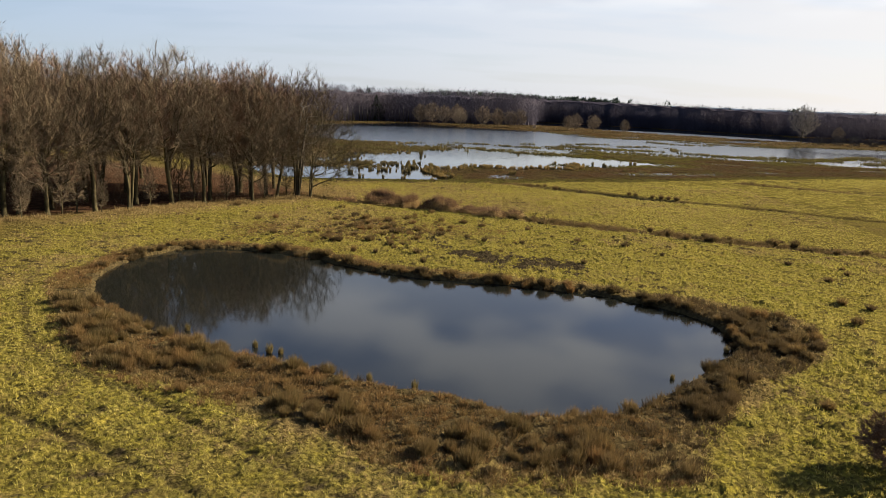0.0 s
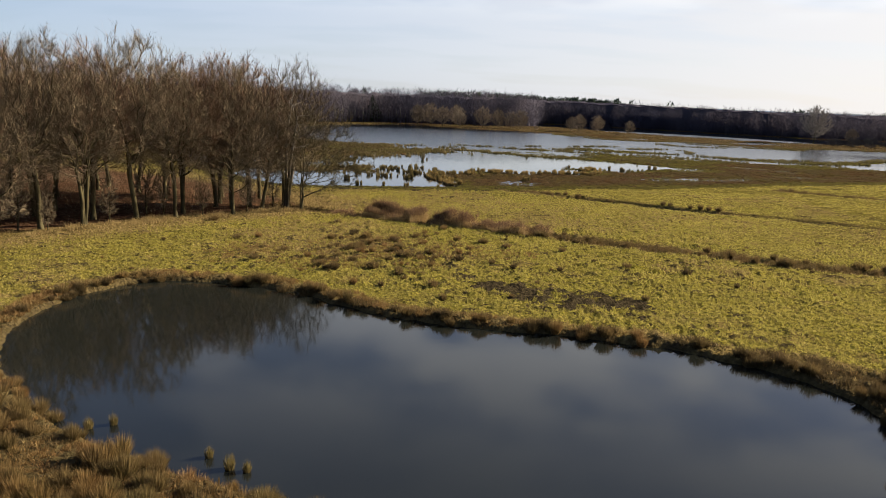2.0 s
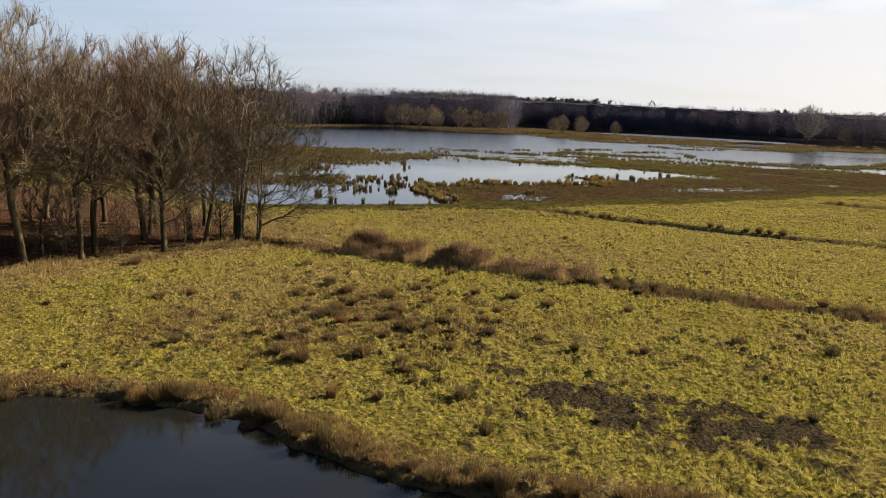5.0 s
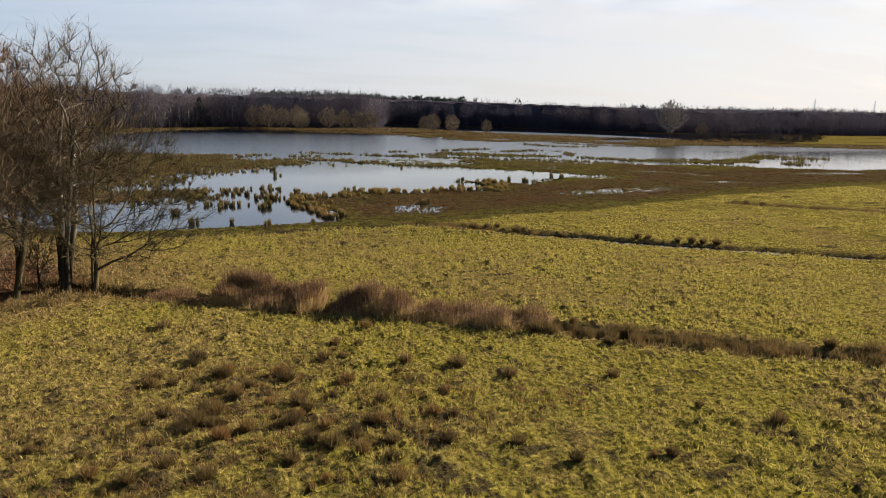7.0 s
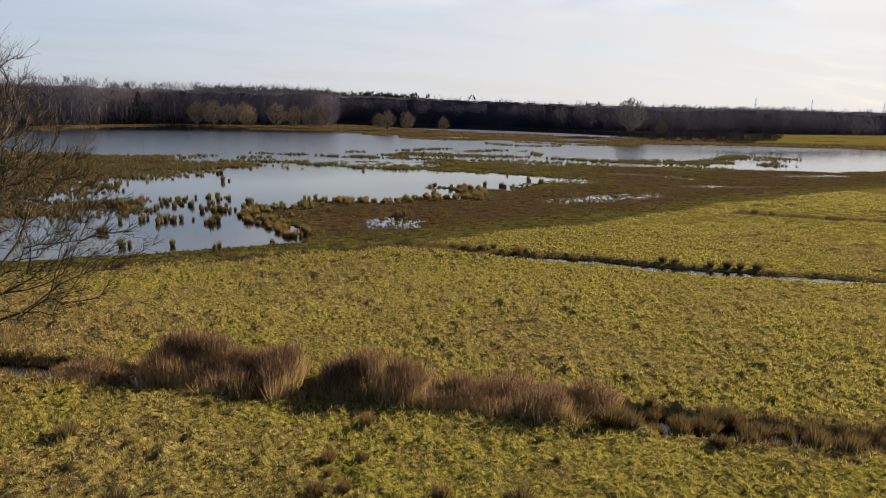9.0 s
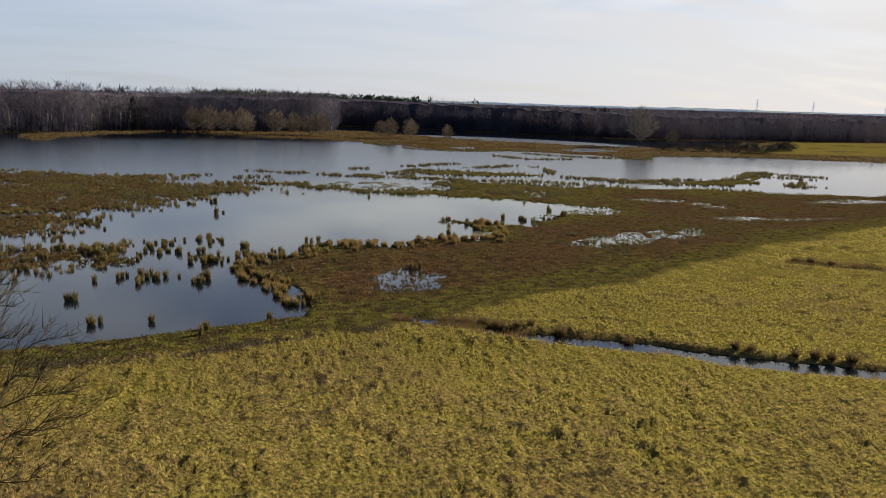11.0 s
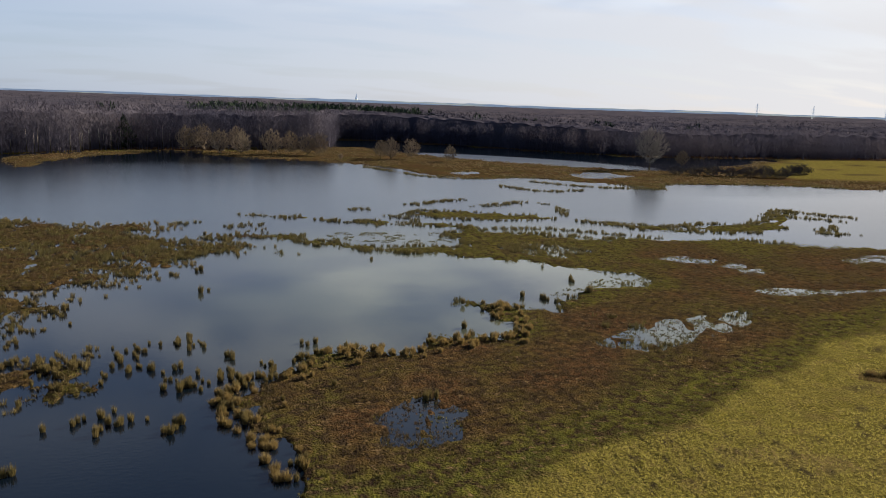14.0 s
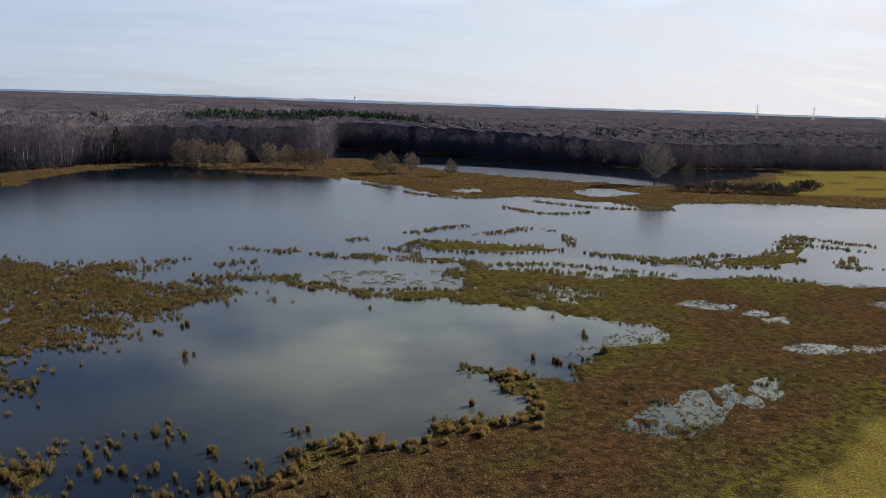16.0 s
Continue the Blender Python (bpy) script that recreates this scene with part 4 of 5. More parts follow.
    stuff("island_rushes", blade_mesh("island_rushes", wx, wy, np.full(len(wx), WATER - 0.05), rng.uniform(0.4, 0.9, len(wx)), rng.uniform(0.22, 0.4, len(wx)), 40, 0.06, MAT_RUSH, 164),
          "loose olive and tan rush tufts round the low islands", "rush")
    # further shore tussocks, beyond counting
    x2, y2 = rng.uniform(-60, 135, 30000), rng.uniform(180, 245, 30000)
    z2, wet2 = survey(x2, y2)[:2]
    g2 = (wet2 > 0.9) & (z2 > WATER - 0.5) & (z2 < WATER + 0.06) & (vnoise(x2, y2, 5, 63) > 0.35)
    ax, ay = np.concatenate([xs[rest], x2[g2]]), np.concatenate([ys[rest], y2[g2]])
    stuff("shore_rushes", blade_mesh("shore_rushes", ax, ay, np.full(len(ax), WATER - 0.05), rng.uniform(0.5, 0.95, len(ax)), rng.uniform(0.25, 0.42, len(ax)), 20, 0.09, MAT_DARK_RUSH, 64),
          "scattered olive rush tussocks on the lake shallows", "rush")
    # dead clumps showing above the pools
    px, py = rng.uniform(4, 100, 52000), rng.uniform(115, 200, 52000)
    near = np.full(len(px), -40.0)
    for loop in POOLS:
        near = np.maximum(near, inside_dist(px, py, loop))
    fringe = line_dist(px, py, smooth_loop([(36, 153), (44, 158.5), (50.5, 161), (54, 157)], False)) < 3.2
    pool = line_dist(px, py, smooth_loop([(16, 196), (22, 194), (30, 193)], False)) < 5
    g = ((near > -1.0) | fringe | pool) & (vnoise(px, py, 1.3, 68) > 0.52)
    px, py = px[g], py[g]
    stuff("pool_clumps", blade_mesh("pool_clumps", px, py, np.full(len(px), WATER), rng.uniform(0.05, 0.2, len(px)), rng.uniform(0.15, 0.4, len(px)), 6, 0.12, MAT_OLIVE, 69),
          "small dark clumps of dead sedge in shallow pools", "sedge")
    cx, cy = [], []
    for loop in POOLS[:6]:
        lo, hi = loop.min(0) - 1, loop.max(0) + 1
        qx, qy = rng.uniform(lo[0], hi[0], 2600), rng.uniform(lo[1], hi[1], 2600)
        q = inside_dist(qx, qy, loop) + 3 * fbm(qx, qy, 2.4, 71)
        ok = (q > -0.8) & (rng.uniform(0, 1, 2600) < 0.75 - 0.2 * np.clip(q, 0, 2)) & (vnoise(qx, qy, 0.8, 72) > 0.4)
        cx.append(qx[ok]); cy.append(qy[ok])
    cx, cy = np.concatenate(cx), np.concatenate(cy)
    stuff("pool_tufts", blade_mesh("pool_tufts", cx, cy, np.full(len(cx), WATER - 0.02), rng.uniform(0.1, 0.26, len(cx)), rng.uniform(0.1, 0.24, len(cx)), 9, 0.06, MAT_SEDGE, 73),
          "dark stubby sedge tufts dotting the pools of the marsh", "sedge")
    # broken lines of rush on sunken banks in the lake
    banks = [[(-5.6, 206.1), (-1.1, 207.9), (3.5, 207.5)], [(-2.6, 220.2), (5.9, 216.9), (9.7, 214), (17.4, 210.9), (26.1, 208.7), (32.7, 206.2), (41.7, 201.6), (51.8, 200.7), (60, 195.4), (67.8, 190.3)],
             [(12.8, 225.8), (23, 226.9)], [(31.7, 232.8), (47.5, 242.7)], [(46.2, 229.9), (62.2, 238.2)], [(64.7, 234.3), (64.2, 224.1), (62.7, 215.1)], [(66.9, 271.2), (73.3, 258.9), (86.7, 260.5)],
             [(79.4, 282.4), (93.9, 268.6), (111.1, 264)], [(-16.6, 210.7), (-10.7, 210.1)], [(2.6, 182.4), (5.6, 181.5)], [(61.4, 209.7), (67.2, 205), (74.1, 200.9), (87.4, 204.8)],
             [(90.8, 199.4), (104.5, 208.9), (117.5, 222.6), (122.3, 216.8), (128.8, 209.9)], [(111.6, 214.4), (119.9, 204.7), (105.3, 193.1), (109.9, 190.4)], [(24.8, 218.1), (31.5, 209.7)],
             [(37.2, 328), (44.8, 308.2), (52.3, 294.7), (62.9, 289.7), (85, 294), (104, 277), (112, 264), (124, 278), (160, 275.5), (184, 263)]]
    bx, by = [], []
    for line in banks:
        line = smooth_loop(line, False)
        for a, b in zip(line[:-1], line[1:]):
            k = max(1, int(np.hypot(*(b - a)) * 4.0))
            p = a + (b - a) * rng.uniform(0, 1, (k, 1)) + rng.normal(0, 0.8, (k, 2))
            bx.append(p[:, 0]); by.append(p[:, 1])
    bx, by = np.concatenate(bx), np.concatenate(by)
    g = vnoise(bx, by, 4, 66) > 0.3
    bx, by = bx[g], by[g]
    stuff("bank_rushes", blade_mesh("bank_rushes", bx, by, np.full(len(bx), WATER - 0.05), rng.uniform(0.45, 1.0, len(bx)), rng.uniform(0.3, 0.5, len(bx)), 18, 0.10, MAT_DARK_RUSH, 67),
          "broken lines of olive rush on sunken banks of the lake", "rush")
    for x, y in ((10.2, 108.6), (11.2, 108.0), (12.4, 107.4), (13.2, 106.4), (14.4, 106.0), (15.4, 106.2), (17.1, 104.4), (20.9, 102.2), (26.4, 99.4), (27.3, 98.8), (29.2, 97.4), (30.2, 96.9), (31.2, 96.6), (32.1, 96.0),
                 (50.5, 123.2), (51.6, 122.6), (53, 121.6), (55, 120.2), (58, 118.4), (61, 117)):
        tussock(x + trng.gauss(0, 0.15), y + 0.5, trng.uniform(0.8, 1.2), BUSHY, "ditch_tussock", "dark rush tussock on the lip of a ditch", "tussock", "tussocks along the ditches")
    line = DITCH_A
    for k in range(170):
        i = trng.randrange(8, len(line) - 8)
        p = line[i] + (line[i + 1] - line[i]) * trng.random()
        if p[0] < 9.5 and trng.random() < 0.7:
            continue
        tussock(p[0] + trng.gauss(0, 0.5), p[1] + trng.gauss(0, 0.7), trng.uniform(0.7, 1.35), BUSHY, "ditch_tussock", "dark olive-brown tussock crowding the ditch", "tussock", "tussocks along the ditches")
    for k in range(75):
        x, y = trng.gauss(-3.8, 3.2), trng.gauss(63.5, 5.0)
        tussock(x, y, trng.uniform(0.5, 1.1), trng.choice((BUSHY, BUSHY, TAWNY, DUSKY)), "grass_tussock", "rough olive-brown grass tussock on the meadow", "tussock", "tussocks on the meadow", 0.85)
    for k in range(40):
        tussock(trng.uniform(-24, 40), trng.uniform(50, 76), trng.uniform(0.3, 0.6), trng.choice((BUSHY, BUSHY, TAWNY, DUSKY)), "grass_tussock", "small rough grass tussock on the meadow", "tussock", "tussocks on the meadow", 0.85)
    # rough tussocks on the meadow
    rough = [(18.4, 60.1), (13.7, 52.2), (-5.2, 66.6), (0, 63.4), (-4.6, 63.4), (-2.5, 64.9), (-7.2, 71.2), (5.9, 67.4), (9.3, 59.6), (6, 59.6), (14.4, 61.4), (4, 69), (-0.9, 70.8), (10.3, 66.9),
             (2.7, 65.9), (-12.5, 58.9), (-14.6, 67.6), (-16.1, 66.7), (-20.9, 75.2), (4.5, 61.2), (-7.3, 70.6), (-5.8, 69), (-5.4, 62.8), (-9.5, 76.3), (12, 71.3), (-4, 58), (-2, 57.2), (-5.6, 60.2),
             (34.3, 53.9), (29.1, 42.9), (30.4, 41.8), (27.8, 38.2), (33.7, 51.9), (31.2, 49.5), (20.1, 24.8), (30.6, 55.3), (23.1, 34.8)]
    for x, y in rough:
        tussock(x, y, trng.uniform(0.7, 1.15), trng.choice((BUSHY, BUSHY, TAWNY, DUSKY)), "grass_tussock", "rough olive-brown grass tussock on the meadow", "tussock", "tussocks on the meadow", 0.85)


build_tussocks()


# ---- trees ----
def spray(x, y, z, h, r, n, w, seed, low=0.25):
    """Corners of n thin slivers that fill a bare crown over each place."""
    rng = np.random.default_rng(seed)
    x, y, z, h, r = (np.repeat(np.broadcast_to(np.asarray(v, float), np.shape(x)), n) for v in (x, y, z, h, r))
    m = len(x)
    a = rng.uniform(0, 2 * np.pi, m)
    u = rng.uniform(0, 1, m)
    s = np.sqrt(rng.uniform(0, 1, m)) * np.sin(np.pi * (0.12 + 0.80 * u)) ** 0.7
    hz = z + h * (low + (1 - low) * u) * (1 - 0.22 * s * s)
    px, py = x + r * s * np.cos(a), y + r * s * np.sin(a)
    ln = h * rng.uniform(0.07, 0.17, m)
    c = rng.uniform(0, 2 * np.pi, m)
    qx, qy, qz = px + ln * (0.6 * np.cos(a) * s + 0.55 * np.cos(c)), py + ln * (0.6 * np.sin(a) * s + 0.55 * np.sin(c)), hz + ln * rng.uniform(0.0, 0.75, m)
    b = rng.uniform(0, 2 * np.pi, m)
    wx, wy = 0.5 * w * np.cos(b), 0.5 * w * np.sin(b)
    V = np.empty((m, 3, 3), np.float32)
    V[:, 0] = np.stack([px - wx, py - wy, hz - 0.3 * ln], -1)
    V[:, 1] = np.stack([px + wx, py + wy, hz - 0.3 * ln], -1)
    V[:, 2] = np.stack([qx, qy, qz], -1)
    return V


def poles(x, y, z, h, w, seed):
    rng = np.random.default_rng(seed)
    b = rng.uniform(0, np.pi, len(x))
    res = []
    for k in (0, np.pi / 2):
        wx, wy = 0.5 * w * np.cos(b + k), 0.5 * w * np.sin(b + k)
        lean = rng.normal(0, 0.03, (2, len(x))) * h
        V = np.empty((len(x), 3, 3), np.float32)
        V[:, 0] = np.stack([x - wx, y - wy, z], -1)
        V[:, 1] = np.stack([x + wx, y + wy, z], -1)
        V[:, 2] = np.stack([x + lean[0], y + lean[1], z + h], -1)
        res.append(V)
    return np.concatenate(res)


def slivers(name, parts_, mat):
    V = np.concatenate(parts_).reshape(-1, 3)
    return mesh_from(name, V, np.arange(len(V)).reshape(-1, 3), mat)


def tube(V, F, pts, radii, sides):
    base = sum(len(v) for v in V)
    ring = []
    for i, p in enumerate(pts):
        d = pts[min(i + 1, len(pts) - 1)] - pts[max(i - 1, 0)]
        d = d / max(np.linalg.norm(d), 1e-6)
        u = np.cross(d, (0.3, 0.9, 0.31)); u /= max(np.linalg.norm(u), 1e-6)
        v = np.cross(d, u)
        a = np.arange(sides) * 2 * np.pi / sides
        ring.append(p + radii[i] * (np.cos(a)[:, None] * u + np.sin(a)[:, None] * v))
    V.append(np.concatenate(ring))
    k = np.arange(sides); k2 = (k + 1) % sides
    for i in range(len(pts) - 1):
        o = base + i * sides
        F.append(np.stack([o + k, o + k2, o + sides + k2, o + sides + k], -1))


def tree_meshes(height, spread, seed, bark, twig, stems=1, nodes=620, first=0.25, bole=0.5, centre=0.62, tall=0.40, twigs=11, thick=1.0, balance=0.5, lean=(0, 0), lengthy=1.0):
    """A bare tree that grows from its stems towards places spread through a rounded crown, and bears fine twigs all over."""
    rng = np.random.default_rng(seed)

    def unit(v):
        return v / np.maximum(np.linalg.norm(v, axis=-1, keepdims=True), 1e-6)

    P, parent, run, bole_n = [], [], [], 0
    for st in range(stems):
        az = rng.uniform(0, 2 * np.pi)
        tilt = 0.02 if stems == 1 else rng.uniform(0.05, 0.13)
        p = np.array((0.0, 0, -0.25)) + (0 if stems == 1 else 0.1) * np.array((np.cos(az), np.sin(az), 0))
        d = unit(np.array((tilt * np.cos(az) + 0.3 * lean[0], tilt * np.sin(az) + 0.3 * lean[1], 1.0)))
        top, last = height * bole * (1 if st == 0 else rng.uniform(0.75, 1.0)), -1
        step = 0.055 * height
        for k in range(int(top / step) + 1):
            P.append(p); parent.append(last); run.append(0.0 if last < 0 else run[last] + step)
            last = len(P) - 1
            d = unit(d + rng.normal(0, 0.045, 3) + np.array((0, 0, 0.05)))
            p = p + d * step
    bole_n = len(P)
    # places to reach: an egg-shaped crown, fuller towards its skin, lumpy
    a, u, r = rng.uniform(0, 2 * np.pi, nodes), rng.uniform(-1, 1, nodes), rng.uniform(0.04, 1, nodes) ** 0.34
    c = np.sqrt(1 - u * u)
    lump = 1 + 0.10 * np.sin(3 * a + 5 * u + seed) + 0.07 * np.sin(5 * a - 4 * u)
    R = spread * height
    T = np.stack([R * r * c * np.cos(a) * lump * np.where(u < 0, 1.0, 0.92) + lean[0] * R, R * r * c * np.sin(a) * lump + lean[1] * R, height * (centre + tall * r * u * np.where(u < 0, 0.85, 0.94 * lump))], -1)
    T = T[T[:, 2] > first * height * (0.7 + 0.6 * rng.random(len(T)))]
    T = T[np.argsort(np.linalg.norm(T - np.array((0, 0, bole * height * 0.8)), axis=1))]
    N = np.zeros((bole_n + 3 * len(T), 3)); N[:bole_n] = P
    L = np.zeros(len(N)); L[:bole_n] = run
    up = np.concatenate([np.array(parent), np.zeros(3 * len(T), int)])
    ready = np.zeros(len(N), bool); ready[:bole_n] = N[:bole_n, 2] > first * height * 0.8
    n = bole_n
    for t in T:
        dist = np.linalg.norm(N[:n] - t, axis=1)
        below = np.maximum(N[:n, 2] - t[2], 0)
        j = int(np.argmin(np.where(ready[:n], dist + balance * L[:n] + 0.8 * below, 1e9)))
        k = 1 if dist[j] < 0.09 * height else 2
        start, sag = N[j].copy(), 0.06 * dist[j] * rng.normal(0, 1, 3)
        for q in range(k):
            f = (q + 1) / k
            N[n] = start + (t - start) * f + (sag if q == 0 and k == 2 else 0)
            L[n] = L[j] + dist[j] * f
            up[n] = j if q == 0 else n - 1
            ready[n] = True
            n += 1
    N, up = N[:n], up[:n]
    load = np.ones(n)
    for i in range(n - 1, -1, -1):
        if up[i] >= 0:
            load[up[i]] += load[i]
    base = height * (0.0142 if stems == 1 else 0.0115)
    rad = np.maximum(base * (load / load.max()) ** 0.5, 0.009 * thick)
    TV, TF, CV, CF = [], [], [], []
    for i in range(n):
        j = up[i]
        if j < 0:
            continue
        if i < bole_n:
            flare = 1.45 if up[j] < 0 else 1.0
            tube(TV, TF, N[[j, i]], [rad[j] * flare, rad[i]], 7)
        elif rad[i] > 0.034 * max(thick, 1):
            tube(TV, TF, N[[j, i]], [min(rad[j], 1.3 * rad[i]), rad[i]], 5)
        else:
            tube(CV, CF, N[[j, i]], [min(rad[j], 1.6 * rad[i]), rad[i]], 3)
    # fine twigs along every thin branch
    thin = np.nonzero((np.arange(n) >= bole_n) & (rad < 0.05 * max(thick, 1)))[0]
    i = np.repeat(thin, twigs)
    f = rng.uniform(0.1, 1.05, len(i))[:, None]
    S = N[up[i]] + (N[i] - N[up[i]]) * f
    out = unit(S - np.array((lean[0] * R, lean[1] * R, height * (centre - 0.5 * tall))))
    d = unit(0.45 * unit(N[i] - N[up[i]]) + 0.75 * out + rng.normal(0, 0.45, (len(i), 3)) + np.array((0, 0, 0.1)))
    ln = lengthy * height * rng.uniform(0.03, 0.085, len(i))
    E = S + d * ln[:, None]
    w = np.full(len(i), 0.023 * thick)
    S2 = S + (E - S) * rng.uniform(0.2, 0.9, len(i))[:, None]
    E2 = S2 + unit(d + rng.normal(0, 0.7, d.shape)) * (0.6 * ln)[:, None]
    A, B, W = np.concatenate([S, S2]), np.concatenate([E, E2]), np.concatenate([w, 0.8 * w])
    side = unit(np.cross(B - A, rng.normal(0, 1, A.shape))) * 0.5 * W[:, None]
    V = np.stack([A - side, A + side, B], 1).reshape(-1, 3)
    cv, cf = np.concatenate(CV), np.concatenate(CF)
    tri = np.concatenate([cf[:, [0, 1, 2]], cf[:, [0, 2, 3]]])
    crown = mesh_from("crown", np.concatenate([cv, V]), np.concatenate([tri, len(cv) + np.arange(len(V)).reshape(-1, 3)]), twig)
    return mesh_from("trunk", np.concatenate(TV), np.concatenate(TF), bark, True), crown


def tree(name, meshes, label, group):
    root = tagged(new(name), label, "tree", group)
    part("trunk", meshes[0], root)
    part("crown", meshes[1], root, "fine leafless twigs")
    return root


def build_wood():
    g = "trees of the meadow wood"
    kinds = [tree("bare_tree", tree_meshes(14.3, 0.31, 301, MAT_BARK, MAT_TWIG, nodes=700, twigs=12), "tall leafless oak with dark bark and grey-brown twigs", g),
             tree("bare_tree", tree_meshes(13.6, 0.23, 302, MAT_BARK, MAT_TWIG, first=0.3, nodes=540, bole=0.62, twigs=12), "slender leafless tree with upright grey-brown branches", g),
             tree("bare_tree", tree_meshes(14.4, 0.32, 303, MAT_BARK, MAT_TWIG_RED, nodes=700, twigs=12), "broad leafless tree with reddish-brown twigs", g),
             tree("bare_tree", tree_meshes(12.4, 0.26, 304, MAT_BARK, MAT_TWIG, stems=3, first=0.2, nodes=560, twigs=12), "many-stemmed leafless alder at the woodland edge", g),
             tree("bare_tree", tree_meshes(13.2, 0.34, 305, MAT_BARK, MAT_TWIG, first=0.16, centre=0.56, tall=0.45, nodes=700, twigs=12), "leafless oak with low wide limbs", g),
             tree("bare_tree", tree_meshes(14.4, 0.31, 306, MAT_BARK, MAT_TWIG, nodes=320, thick=1.55, twigs=9), "leafless oak standing deep in the wood", g),
             tree("bare_tree", tree_meshes(14.4, 0.32, 307, MAT_BARK, MAT_TWIG_RED, nodes=320, thick=1.55, twigs=9), "leafless reddish-brown tree standing deep in the wood", g)]
    edge = [(-38.4, 61.5, 0), (-35.6, 63.9, 4), (-32.4, 66.8, 1), (-30.2, 69.4, 3), (-31.1, 72.9, 2), (-27.6, 74.0, 0), (-24.7, 75.8, 1), (-25.0, 78.4, 2), (-20.5, 79.6, 4), (-21.5, 82.5, 1),
            (-18.6, 83.1, 0), (-17.3, 87.0, 1), (-23.5, 83.5, 2), (-41.5, 57.8, 2), (-45, 55.5, 0)]
    rng = random.Random(12)
    used = set()

    def put(x, y, k, s):
        z = float(survey(np.array([x]), np.array([y]))[0][0])
        m = pose(x, y, z, 0, 0, rng.uniform(0, 360))
        if k in used:
            ob = copy_thing(kinds[k], m)
        else:
            ob = kinds[k]
            ob.matrix_basis = m
            used.add(k)
        ob.scale = (s, s, s * rng.uniform(0.94, 1.06))

    for x, y, k in edge:
        put(x, y, k, rng.uniform(0.95, 1.04) * (0.90 if x > -20 else 1.07 if x > -31 else 1.15))
    inner = []
    while len(inner) < 50:
        x, y = rng.uniform(-78, -18), rng.uniform(45, 97)
        d = float(inside_dist(np.array([x]), np.array([y]), WOOD)[0])
        if d > 2.0 and all((x - a) ** 2 + (y - b) ** 2 > 9 for a, b in inner):
            inner.append((x, y))
    for x, y in inner:
        put(x, y, rng.choice((5, 6)), rng.uniform(0.94, 1.06) * (1.16 if x < -42 else 1.03))
    sapling = tagged(new("sapling"), "thin leafless sapling in the thicket at the wood's edge", "tree", "saplings at the wood's edge")
    stem, top = tree_meshes(5.5, 0.2, 318, MAT_BARK, MAT_TWIG, nodes=150, first=0.12, centre=0.55, tall=0.45, twigs=7, thick=1.7)
    part("trunk", stem, sapling)
    part("crown", top, sapling, "fine leafless twigs")
    sapling.matrix_basis = pose(-34.6, 64.6, 0)
    for x, y, k in ((-37.2, 62.2, 0.9), (-36.4, 61.0, 0.7), (-34.0, 66.2, 1.1), (-31.6, 66.4, 0.6), (-33.2, 68.5, 1.0), (-29.0, 71.6, 0.8), (-39.6, 59.6, 1.0), (-40.5, 61.5, 1.2), (-22.8, 77.6, 0.7),
                    (-26.0, 76.2, 0.9), (-19.6, 81.2, 0.75), (-17.8, 84.6, 0.9), (-28.0, 77.0, 1.1), (-43.5, 58.0, 1.1)):
        copy_thing(sapling, pose(x, y, 0, 0, 0, x * 71 % 360)).scale = (k, k, k)
    rs = np.random.default_rng(319)
    ux, uy = rs.uniform(-90, -14, 2600), rs.uniform(46, 112, 2600)
    ud = inside_dist(ux, uy, WOOD)
    ok = (ud > 1.5) & (vnoise(ux, uy, 6, 320) > 0.4)
    ux, uy = ux[ok][:620], uy[ok][:620]
    stuff("undergrowth", slivers("undergrowth", [spray(ux, uy, 0, rs.uniform(1.0, 2.6, len(ux)), rs.uniform(0.7, 1.5, len(ux)), 70, 0.05, 321, 0.0)], MAT_TWIG),
          "brown leafless undergrowth on the floor of the wood", "undergrowth")
    oak = tree("bare_tree", tree_meshes(11.5, 0.46, 316, MAT_BARK, MAT_BARK, stems=3, nodes=560, first=0.08, bole=0.45, centre=0.5, tall=0.46, twigs=9, balance=0.45, lean=(0.35, -0.1)), "leafless oak with low limbs reaching far over the meadow", g)
    oak.matrix_basis = pose(-15.2, 86.0, 0.0)
    birch = tree("birch_tree", tree_meshes(15.0, 0.27, 310, MAT_BIRCH, MAT_TWIG, stems=3, nodes=620, first=0.28, bole=0.72, twigs=11, balance=0.2, lean=(0.25, 0)), "leafless birch with pale upper stems at the wood's end", g)
    birch.matrix_basis = pose(-16.6, 85.2, 0.0, 0, 0, 40)


build_wood()


